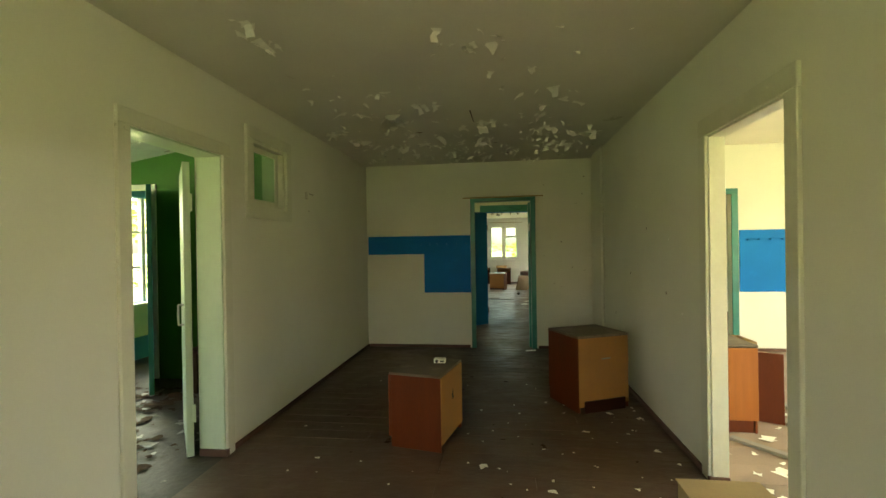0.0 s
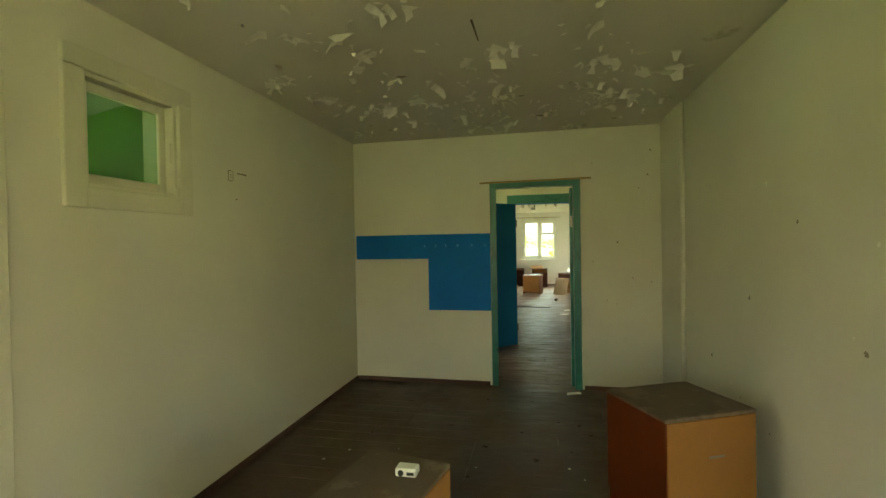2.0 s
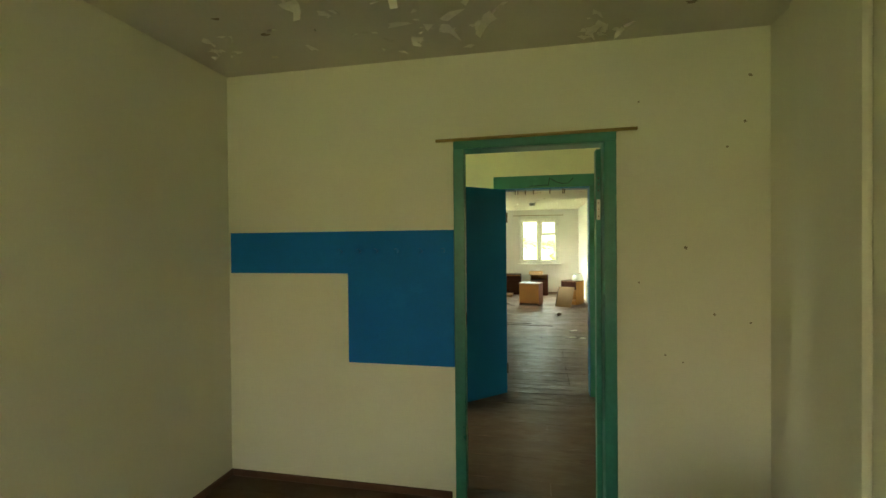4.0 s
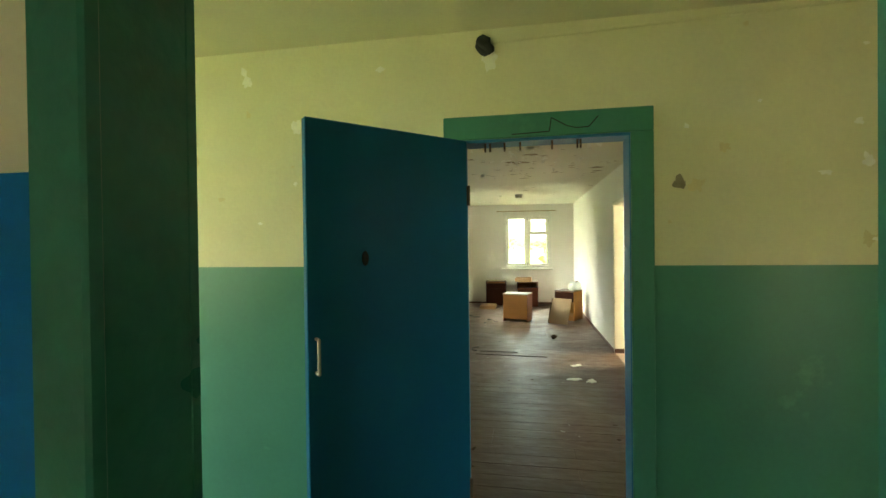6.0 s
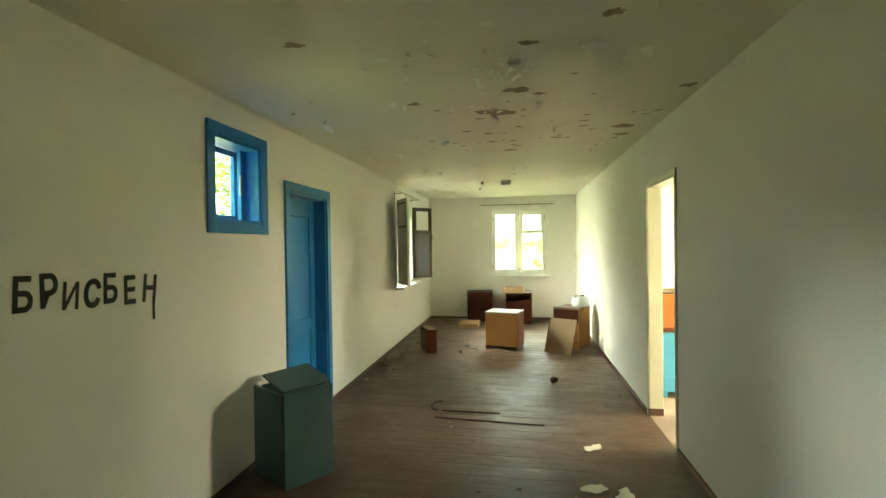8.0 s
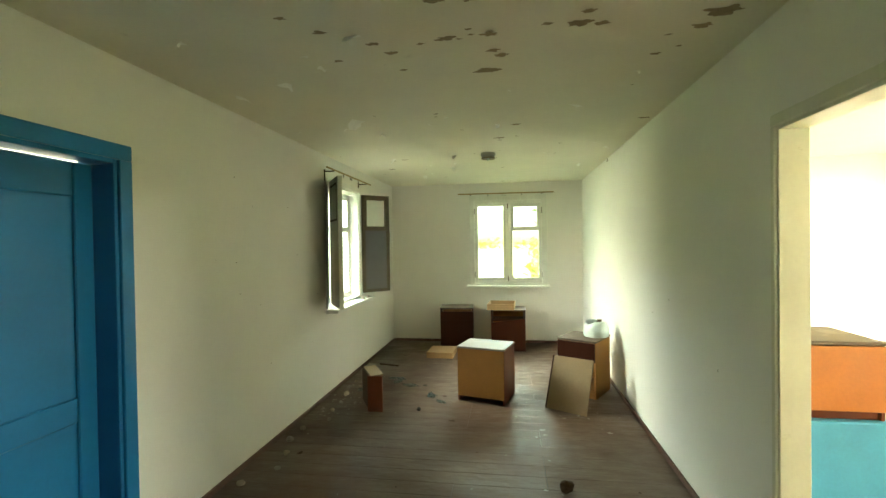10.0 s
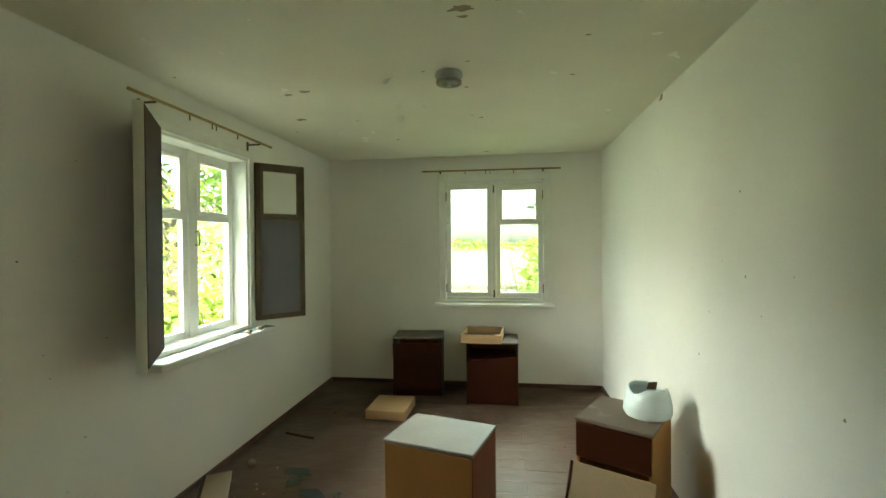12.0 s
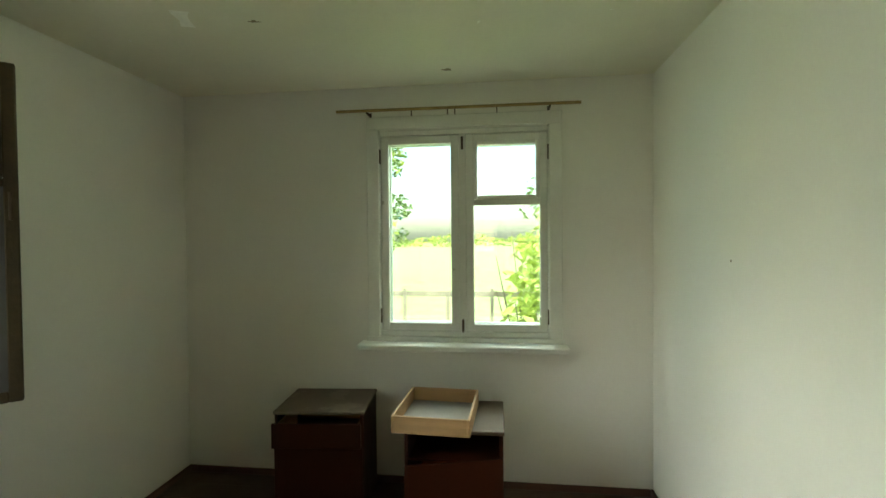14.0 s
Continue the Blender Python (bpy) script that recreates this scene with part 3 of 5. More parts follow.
# sky-blue annexe seen past the left window
annexe = thing("annexe", (-2.9, 16.4, G), "sky-blue painted outbuilding beyond the window", "outbuilding")
part("wall", one(0.0, 0.0, 0.0, 1.0, 1.6, 3.1, 0.01), SKYBLUE, annexe)
part("roof", one(-0.15, -0.15, 3.1, 1.15, 1.75, 3.2, 0.01), FENCE, annexe)
bm = cyl(0.012, 0.012, (0, 0, 0), (-0.12, 0.0, 2.6), 6)
part("cable", bm, IRON, annexe, "thin dark cable").location = (-0.02, -0.02, 0.4)

# wooden rail fence behind the end window
fence = thing("fence", (-1.5, 20.0, G), "weathered wooden rail fence in the garden", "fence")
for i in range(8):
    part("post", one(i * 0.8, 0, 0, i * 0.8 + 0.06, 0.06, 1.2 + 0.05 * (i % 2)), FENCE, fence)
for z in (0.5, 1.1):
    part("rail", one(-0.1, 0.062, z, 6.0, 0.10, z + 0.09), FENCE, fence)


# ---------- windows ----------
def sash(parent_or_none, at, w, h, vent, fr, material, name="sash", low_glass=None, top_glass=True, label=""):
    """A window sash in its own plane: x along its width, z up, y its thickness."""
    holder = thing(name, at, label, "window sash") if parent_or_none is None else None
    if holder is None:
        holder = new(name)
        holder.parent = parent_or_none
        holder.matrix_local = at
    T = 0.036

    def p(n, x0, z0, x1, z1, m=material, y0=0.0, y1=T):
        return part(n, one(x0, y0, z0, x1, y1, z1, 0.004), m, holder)
    p("stile", 0, 0, fr, h)
    p("stile", w - fr, 0, w, h)
    p("rail", fr, 0, w - fr, fr)
    p("rail", fr, h - fr, w - fr, h)
    zt = h - fr
    if vent:
        zv = h * (1 - vent)
        p("rail", fr, zv - fr * 0.4, w - fr, zv + fr * 0.4)
        f2 = fr * 0.55
        za, zb = zv + fr * 0.4, h - fr
        for x0, z0, x1, z1 in ((fr, za, fr + f2, zb), (w - fr - f2, za, w - fr, zb), (fr + f2, za, w - fr - f2, za + f2), (fr + f2, zb - f2, w - fr - f2, zb)):
            p("vent_frame", x0 + 0.001, z0 + 0.001, x1 - 0.001, z1 - 0.001, material, -0.006, T - 0.004)
        if top_glass:
            g = part("pane", one(fr + f2, 0.014, za + f2, w - fr - f2, 0.018, zb - f2, 0), GLASS, holder)
            g.visible_shadow = False
        zt = zv - fr * 0.4
    g = part("pane", one(fr, 0.014, fr, w - fr, 0.018, zt, 0), low_glass or GLASS, holder)
    g.visible_shadow = low_glass is not None
    return holder


def knob(parent, x, z, y=-0.028):
    bm = cyl(0.006, 0.006, (x, y, z - 0.05), (x, y, z + 0.05), 8)
    for dz in (-0.045, 0.045):
        cyl(0.005, 0.005, (x, 0.002, z + dz), (x, y, z + dz), 8, bm)
    return part("handle", bm, IRON, parent, "iron pull handle")


# end window
win = thing("window_1", (0, 0, 0), "white two-light wooden window with flaking paint", "window", kind="structure")
casing("window_1", "y", C1, -1, 0.289, 1.332, 0.93, 2.225, 0.078, 0.024, TRIM_W, "", parent=win)
lining(win, "y", C1 - 0.003, C1 + 0.20, 0.262, 1.358, 0.932, 2.218, 0.03, TRIM_W, bottom=True, name="frame_side")
part("mullion", one(0.79, C1 + 0.005, 0.962, 0.832, C1 + 0.06, 2.188), TRIM_W, win)
part("window_sill", one(0.165, C1 - 0.13, 0.862, 1.437, C1 + 0.0, 0.90, 0.008), TRIM_W, win, "thick white sill board")
part("apron", one(0.20, C1 - 0.02, 0.90, 1.42, C1 - 0.001, 0.93, 0.003), TRIM_W, win)
sash(win, pose(0.294, C1 + 0.008, 0.964), 0.494, 1.22, 0, 0.05, TRIM_W, name="left_casement")
sash(win, pose(0.834, C1 + 0.008, 0.964), 0.492, 1.22, 0.345, 0.045, TRIM_W, name="vented_casement")
sash(win, pose(0.294, C1 + 0.14, 0.964), 0.494, 1.22, 0, 0.035, TRIM_W, name="outer_casement")
sash(win, pose(0.834, C1 + 0.14, 0.964), 0.492, 1.22, 0.33, 0.032, TRIM_W, name="outer_casement")
for x in (0.29, 1.332):
    for z in (1.06, 2.06):
        part("hinge", cyl(0.008, 0.008, (x, C1 - 0.004, z - 0.045), (x, C1 - 0.004, z + 0.045), 8), IRON, win, "rusty hinge")
for z in (1.0, 2.13):
    part("latch", one(0.803, C1 - 0.008, z - 0.04, 0.817, C1 + 0.004, z + 0.04), IRON, win, "iron latch")


def curtain_rod(a, b, wallvec, label):
    a, b = Vector(a), Vector(b)
    t = thing("curtain_rod", a, label, "curtain rod", "curtain rods")
    part("rod", cyl(0.009, 0.009, (0, 0, 0), b - a, 10), BRASS_ROD, t)
    w = Vector(wallvec)
    for f in (0.13, 0.88):
        p = (b - a) * f
        bm = cyl(0.007, 0.007, p + Vector((0, 0, -0.012)), p + w + Vector((0, 0, -0.012)), 6)
        cyl(0.009, 0.006, p + w * 0.95 + Vector((0, 0, 0.01)), p + w * 0.95 + Vector((0, 0, -0.11)), 6, bm)
        part("bracket", bm, IRON, t, "iron bracket")
    for f in (0.32, 0.47, 0.5, 0.67):
        p = (b - a) * f
        part("ring", cyl(0.004, 0.004, p + Vector((0, 0, -0.01)), p + Vector((0, 0, -0.04)), 6), IRON, t)


curtain_rod((0.045, C1 - 0.09, 2.326), (1.507, C1 - 0.09, 2.322), (0, 0.10, 0), "thin gilt curtain rod over the end window")

# left window with opened inner sashes
win = thing("window_2", (0, 0, 0), "white wooden window with its inner sashes swung open", "window", kind="structure")
casing("window_2", "x", CX, 1, 12.07, 13.05, 0.90, 2.21, 0.06, 0.018, TRIM_W, "", parent=win)
lining(win, "x", CX - 0.198, CX + 0.003, 12.062, 13.058, 0.902, 2.218, 0.028, TRIM_W, bottom=True, name="frame_side")
part("window_sill", one(CX, 11.99, 0.855, CX + 0.14, 13.24, 0.898, 0.008), TRIM_W, win, "thick white sill board")
part("mullion", one(CX - 0.18, 12.538, 0.932, CX - 0.11, 12.582, 2.188), TRIM_W, win)
TURN90 = Matrix.Rotation(radians(90), 4, 'Z')
sash(win, Matrix.Translation((CX - 0.115, 12.092, 0.934)) @ TURN90, 0.444, 1.252, 0.36, 0.05, TRIM_W, name="outer_casement")
h = sash(win, Matrix.Translation((CX - 0.115, 12.584, 0.934)) @ TURN90, 0.444, 1.252, 0.36, 0.05, TRIM_W, name="outer_casement")
knob(h, 0.025, 0.66)
a = math.atan2(11.69 - 12.09, -0.79 - CX)
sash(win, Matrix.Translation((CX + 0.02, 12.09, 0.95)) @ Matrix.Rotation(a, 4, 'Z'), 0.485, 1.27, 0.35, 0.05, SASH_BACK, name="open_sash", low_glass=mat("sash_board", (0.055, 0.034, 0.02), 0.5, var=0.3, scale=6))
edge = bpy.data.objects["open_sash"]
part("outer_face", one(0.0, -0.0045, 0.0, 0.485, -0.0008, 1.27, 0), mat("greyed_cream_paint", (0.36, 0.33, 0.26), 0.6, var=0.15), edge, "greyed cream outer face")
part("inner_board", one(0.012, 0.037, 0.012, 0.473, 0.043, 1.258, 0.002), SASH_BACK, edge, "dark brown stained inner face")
part("edge_strip", one(0.4855, -0.004, 0.0, 0.492, 0.04, 1.27, 0.001), TRIM, edge, "cream painted outer edge")
a = math.atan2(13.386 - 13.10, -0.733 - (CX + 0.035))
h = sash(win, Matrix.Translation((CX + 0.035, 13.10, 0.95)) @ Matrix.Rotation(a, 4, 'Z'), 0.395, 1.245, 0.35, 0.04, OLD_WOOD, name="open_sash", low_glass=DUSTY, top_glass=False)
knob(h, 0.376, 0.72)
curtain_rod((CX + 0.11, 11.83, 2.334), (CX + 0.11, 13.215, 2.33), (-0.11, 0, 0), "thin gilt curtain rod over the side window")


def shard(name, at, pts, m, label, cat, group=""):
    bm = bmesh.new()
    lo = [bm.verts.new((x, y, 0)) for x, y in pts]
    hi = [bm.verts.new((x, y, 0.004)) for x, y in pts]
    bm.faces.new(lo[::-1]), bm.faces.new(hi)
    for i in range(len(pts)):
        j = (i + 1) % len(pts)
        bm.faces.new((lo[i], lo[j], hi[j], hi[i]))
    ob = solid(name, bm, m, label, cat, group=group)
    ob.matrix_world = at
    return ob


shard("glass_shard", pose(CX + 0.05, 12.93, 0.901, 0, 0, 10), [(-.06, -.1), (.05, -.08), (.07, .1), (-.03, .13)], SHARD, "broken glass lying on the window sill", "glass shard", "glass shards")
shard("glass_shard", pose(CX + 0.09, 13.1, 0.906, 0, 4, 60), [(-.06, -.06), (.08, -.04), (.05, .07)], SHARD, "broken glass lying on the window sill", "glass shard", "glass shards")
for y in (12.86, 13.02):
    bm = bmesh.new()
    bmesh.ops.create_icosphere(bm, subdivisions=2, radius=0.022)
    for v in bm.verts:
        v.co = Vector((v.co.x * 1.3, v.co.y, v.co.z * 0.7)) * (1 + 0.2 * noise.noise(v.co * 60))
    solid("stone", bm, IRON, "small dark pebble on the window sill", "stone").location = (CX + 0.11, y, 0.913)

# small blue window of the long room
win = thing("window_3", (0, 0, 0), "small blue framed window high in the wall", "window", kind="structure")
casing("window_3", "x", CX, 1, 7.92, 8.43, 1.70, 2.25, 0.07, 0.02, DOOR_BLUE, "", bottom=True, parent=win)
lining(win, "x", CX - 0.2, CX + 0.003, 7.912, 8.438, 1.692, 2.258, 0.03, DOOR_BLUE, bottom=True)
part("stop", one(CX - 0.13, 8.35, 1.722, CX - 0.10, 8.40, 2.228), DOOR_BLUE, win)
part("catch", one(CX - 0.10, 8.33, 1.9, CX - 0.09, 8.35, 2.05), STEEL, win, "steel window catch")
sash(win, Matrix.Translation((CX - 0.16, 7.944, 1.724)) @ TURN90, 0.46, 0.50, 0, 0.04, DOOR_BLUE, name="sash")

# small cream window of the first room
win = thing("window_4", (0, 0, 0), "small cream framed inner window", "window", kind="structure")
casing("window_4", "x", AX, 1, 0.54, 1.075, 1.765, 2.285, 0.095, 0.024, TRIM, "", bottom=True, parent=win)
lining(win, "x", AX - 0.2, AX + 0.003, 0.532, 1.083, 1.757, 2.293, 0.03, TRIM, bottom=True)
sash(win, Matrix.Translation((AX - 0.045, 0.564, 1.789)) @ TURN90, 0.487, 0.472, 0, 0.045, TRIM, name="sash", low_glass=glass("grimy_green_glass", 0.15, (0.8, 0.95, 0.82)))
part("catch", one(AX - 0.008, 1.02, 1.95, AX + 0.012, 1.03, 2.06), TRIM, win)


# veranda window lights
def light_frames(y0, y1, z0, z1, n):
    win = thing("window_5", (0, 0, 0), "wide cream veranda window with glazing bars", "window", kind="structure")
    x = VX - 0.07
    for i in range(n + 1):
        y = y0 + (y1 - y0) * i / n
        w = 0.03 if 0 < i < n else 0.045
        part("mullion", one(x - 0.03, max(y0, y - w), z0, x + 0.03, min(y1, y + w), z1), TRIM_W, win)
    for i in range(n):
        a = y0 + (y1 - y0) * i / n + 0.045
        b = y0 + (y1 - y0) * (i + 1) / n - 0.045
        for k in range(4):
            z = z0 + (z1 - z0) * k / 3
            part("glazing_bar", one(x - 0.022, a, max(z0, z - 0.016), x + 0.022, b, min(z1, z + 0.016)), TRIM_W, win)
    part("window_sill", one(VX, y0 - 0.05, z0 - 0.045, VX + 0.10, y1 + 0.05, z0 - 0.003, 0.006), TRIM_W, win)


for h in VW:
    light_frames(*h, 3)
for y in (-2.475, -0.625, 1.72):
    solid("wall_trim_pilaster", one(VX + 0.001, y - 0.09, 0, VX + 0.05, y + 0.09, 2.30), BLUE_V, "blue painted veranda pilaster", "wall trim", "structure")
solid("wall_trim_panel", one(VX + 0.001, 2.2, 0.3, VX + 0.02, 4.1, 0.70), CREAM_B, "cream panel below the veranda window", "wall trim", "structure")


# ---------- doors ----------
def handle(parent, at, label="steel pull handle"):
    bm = cyl(0.007, 0.007, (0, -0.035, -0.07), (0, -0.035, 0.07), 8)
    for z in (-0.07, 0.07):
        cyl(0.007, 0.007, (0, 0, z), (0, -0.037, z), 8, bm)
    ob = part("handle", bm, STEEL, parent, label)
    ob.matrix_local = at
    return ob


# blue leaf opened into the passage; local x runs from the hinge to the free edge
a = math.atan2(4.935 - 5.53, -0.19 - 0.405)
leafm = Matrix.Translation((0.405, 5.522, 0.008)) @ Matrix.Rotation(a, 4, 'Z')
door = thing("door_leaf", leafm, "dark blue painted plain wooden door standing open", "door")
part("panel", one(0, -0.0, 0, 0.835, 0.04, 2.03, 0.004), LEAF_BLUE, door)
bm = bmesh.new()
bmesh.ops.create_uvsphere(bm, u_segments=14, v_segments=8, radius=0.022)
for v in bm.verts:
    v.co = Vector((v.co.x * 0.75, v.co.y * 0.2, v.co.z * 1.5))
part("keyhole", bm, BLACK, door, "broken black lock hole").location = (0.575, 0.041, 1.445)
h = handle(door, pose(0.80, 0.04, 1.05, 0, 0, 180))
for z in (0.25, 1.75):
    part("hinge", cyl(0.009, 0.009, (0.0, 0.045, z - 0.05), (0.0, 0.045, z + 0.05), 8), IRON, door)

# closed panelled blue door of the long room, set back in its opening
d = casing("door_7", "x", CX, 1, 8.83, 9.54, 0, 1.995, 0.075, 0.02, DOOR_BLUE, "bright blue door frame")
lining(d, "x", CX - 0.2, CX + 0.003, 8.822, 9.548, 0, 1.998, 0.025, DOOR_BLUE)
door = thing("door_leaf", (CX - 0.16, 8.85, 0.006), "glossy blue panelled wooden door, closed", "door")
part("panel", one(0, 0, 0, 0.035, 0.67, 1.962, 0.003), DOOR_BLUE, door)
for y0, z0, y1, z1 in ((0, 0, 0.10, 1.962), (0.57, 0, 0.67, 1.962), (0.10, 0, 0.57, 0.16), (0.10, 1.80, 0.57, 1.962), (0.10, 0.75, 0.57, 0.87)):
    part("rail", one(0.0352, y0 + 0.001, z0 + 0.001, 0.052, y1 - 0.001, z1 - 0.001, 0.006), DOOR_BLUE, door)

# pale green leaf of the veranda doorway, swung into the veranda
door = thing("door_leaf", Matrix.Translation((AX - 0.205, 0.112, 0.006)) @ Matrix.Rotation(radians(129), 4, 'Z'), "pale green painted door folded back, edge on", "door")
part("panel", one(0, 0.0, 0, 0.74, 0.045, 2.03, 0.004), PALE_GREEN, door)
handle(door, pose(0.10, 0.045, 0.97, 0, 0, 180))
for z in (0.30, 1.75):
    part("hinge", one(-0.02, -0.012, z - 0.06, 0.004, 0.006, z + 0.06, 0.002), PALE_GREEN, door)
# teal and blue leaf of the veranda cross wall
a = math.atan2(1.31 - 1.83, -2.76 + 3.2)
door = thing("door_leaf", Matrix.Translation((-3.2, 1.83, 0.006)) @ Matrix.Rotation(a, 4, 'Z'), "teal and blue painted veranda door standing open", "door")
part("panel", one(0, -0.04, 0, 0.68, 0, 2.08, 0.004), [BLUE_V], door)
part("edge_strip", one(0.6815, -0.042, 0, 0.70, 0.002, 2.08, 0.003), TEAL, door)
casing("door_8", "y", 1.85, -1, -3.945, -3.205, 0, 2.115, 0.06, 0.02, TRIM_W, "white head trim of the veranda doorway")


# ---------- bedside cabinets ----------
def bedside(at, w, d, h, side, front, back, top, label, front_kind="plain", back_hole=False, plinth=0.07, group="bedside cabinets"):
    """A bedside cabinet: x across the front, y from the front to the back, z up."""
    c = thing("bedside_cabinet", at, label, "cabinet", group)
    t = 0.018
    part("side_panel", one(0, 0.004, 0, t, d - 0.006, h - 0.02, 0.002), side, c)
    part("side_panel", one(w - t, 0.004, 0, w, d - 0.006, h - 0.02, 0.002), side, c)
    part("top", one(-0.006, -0.006, h - 0.02, w + 0.006, d, h, 0.004), top, c, "dusty top")
    part("bottom", one(t, 0.01, plinth, w - t, d - 0.008, plinth + 0.016, 0), side, c)
    part("plinth", one(t + 0.002, 0.02, 0, w - t - 0.002, 0.036, plinth, 0.001), side, c)
    bk = part("back_panel", one(0.004, d - 0.006, 0.05, w - 0.004, d + 0.002, h - 0.022, 0.001), back, c, "thin fibreboard back")
    if back_hole:
        bm = bmesh.new()
        bmesh.ops.create_circle(bm, cap_ends=True, segments=9, radius=0.035)
        for i, v in enumerate(bm.verts):
            v.co = Vector((v.co.x * (0.35 + 0.3 * (i % 2)), 0, v.co.y * (0.9 + 0.5 * (i % 3 == 0))))
        part("torn_hole", bm, BLACK, c, "torn dark hole").location = (w * 0.5, d + 0.0045, h * 0.62)
    if front_kind == "plain":
        part("door", one(0.003, -0.016, plinth, w - 0.003, 0.002, h - 0.022, 0.002), front, c)
    elif front_kind == "drawer_open":
        part("door", one(0.003, -0.016, plinth, w - 0.003, 0.002, h - 0.19, 0.002), front, c)
        dr = part("drawer", one(0.004, -0.055, h - 0.185, w - 0.004, -0.037, h - 0.052, 0.002), front, c, "drawer pulled a little out")
        part("drawer_side", one(0.02, -0.036, h - 0.17, 0.032, d * 0.7, h - 0.065, 0.001), PINE, dr)
        part("drawer_side", one(w - 0.032, -0.036, h - 0.17, w - 0.02, d * 0.7, h - 0.065, 0.001), PINE, dr)
        part("shelf", one(t, 0.01, h - 0.20, w - t, d - 0.01, h - 0.188, 0), side, c)
    elif front_kind == "broken_door":
        bm = bmesh.new()
        vs = box(bm, 0.003, -0.016, 0.02, w - 0.003, 0.002, h - 0.19)
        for v in vs:
            if v.co.z > 0.2 and v.co.x > w / 2:
                v.co.z += 0.065
        part("door", bm, front, c, "slipped door hanging askew")
        part("shelf", one(t, 0.02, h - 0.17, w - t, d - 0.01, h - 0.16, 0), side, c)
    elif front_kind == "no_door":
        part("drawer", one(0.004, -0.014, h - 0.21, w - 0.004, 0.003, h - 0.024, 0.002), front, c, "dark red drawer front")
        part("shelf", one(t, 0.01, h - 0.225, w - t, d - 0.01, h - 0.212, 0), side, c)
    return c


def facing(px, py, qx, qy, z=0.0):
    """A pose whose x axis runs from p to q."""
    return Matrix.Translation((px, py, z)) @ Matrix.Rotation(math.atan2(qy - py, qx - px), 4, 'Z')


# first room: red side to the walker, fibreboard back to the right
bedside(facing(-0.035, 0.875, -0.137, 0.405), 0.48, 0.39, 0.535, RED_WOOD, RED_WOOD, PLY, DUST_TOP,
        "red veneered bedside cabinet with a torn fibreboard back", back_hole=True)
# second one beside the wall, its back panel to the walker, raised on a loose plinth
b = bedside(facing(1.565, 1.774, 1.10, 1.554, 0.0), 0.51, 0.46, 0.65, RED_WOOD, RED_WOOD, PLY, DUST_TOP,
            "red veneered bedside cabinet with a scuffed fibreboard back", plinth=0.1)
bm = one(0.05, 0.463, 0.0, 0.46, 0.478, 0.10, 0.002)
part("foot_board", bm, SHADED_RED, b)
part("scuff", one(0.19, 0.4625, 0.44, 0.28, 0.4635, 0.452, 0), PALE_TOP, b)

# long room
bedside(facing(0.871, 12.291, 0.408, 12.418), 0.48, 0.38, 0.54, RED_WOOD, RED_WOOD, PLY, PALE_TOP,
        "bedside cabinet with its plywood back turned out", plinth=0.05)
# shade under the end window comes from the darkened veneer on these two
bedside(facing(-0.205, 14.25, 0.29, 14.29), 0.495, 0.38, 0.60, SHADED_RED, SHADED_RED, PLY, DUST_TOP,
        "mahogany bedside cabinet with a drawer ajar, darkened for shade", front_kind="drawer_open")
bedside(facing(0.555, 14.10, 1.045, 14.10), 0.49, 0.42, 0.60, SHADED_RED, SHADED_RED, PLY, DUST_TOP,
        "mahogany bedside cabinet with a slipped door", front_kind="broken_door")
bedside(facing(1.315, 12.37, 1.66, 12.17), 0.395, 0.43, 0.578, PLY, SHADED_RED, PLY, DUST_TOP,
        "bedside cabinet with fibreboard sides and no door", front_kind="no_door")


def drawer(at, w, d, h, label, name="drawer_tray", flipped=False):
    c = thing(name, at, label, "drawer", "loose drawers")
    t = 0.012
    part("side", one(0, 0, 0, t, d, h), PINE, c)
    part("side", one(w - t, 0, 0, w, d, h), PINE, c)
    part("front", one(t, 0, 0, w - t, t, h), PINE, c)
    part("rear", one(t, d - t, 0, w - t, d, h), PINE, c)
    z = h - 0.005 if flipped else 0.006
    part("bottom", one(t * 0.4, t * 0.4, z, w - t * 0.4, d - t * 0.4, z + 0.006), PALE_TOP if not flipped else PINE, c)
    return c


drawer(Matrix.Translation((0.505, 14.03, 0.602)) @ Matrix.Rotation(radians(-3), 4, 'Z'), 0.385, 0.44, 0.085, "raw pine drawer resting on a bedside cabinet")
drawer(facing(-0.305, 13.63, 0.05, 13.62), 0.36, 0.41, 0.08, "raw pine drawer lying upside down on the floor", flipped=True)

# door panel leaning on the cabinet without a door
m = facing(1.16, 11.93, 1.49, 11.745) @ Matrix.Rotation(radians(-24), 4, 'X')
t = thing("loose_panel", m, "fibreboard cabinet door leaning on a bedside cabinet", "panel")
part("board", one(0, 0.0, 0, 0.385, 0.016, 0.50, 0.002), PLY_GREY, t)
part("edge", one(-0.012, -0.004, 0, -0.0005, 0.02, 0.50, 0.001), SHADED_RED, t)

# broken corner of a drawer
t = thing("broken_drawer", (0, 0, 0), "brown corner of a broken drawer on the floor", "drawer")
m = facing(-0.485, 11.665, -0.66, 11.98)
p = part("side", one(0, -0.016, 0, 0.35, 0, 0.33, 0.002), SASH_BACK, t)
p.matrix_world = m
p = part("end", one(-0.004, 0.0, 0, 0.14, 0.016, 0.335, 0.002), RED_WOOD, t)
p.matrix_world = facing(-0.49, 11.645, -0.35, 11.645)
p = part("strip", one(0, -0.14, 0.317, 0.35, -0.0165, 0.330, 0.001), PLY_GREY, t)
p.matrix_world = m

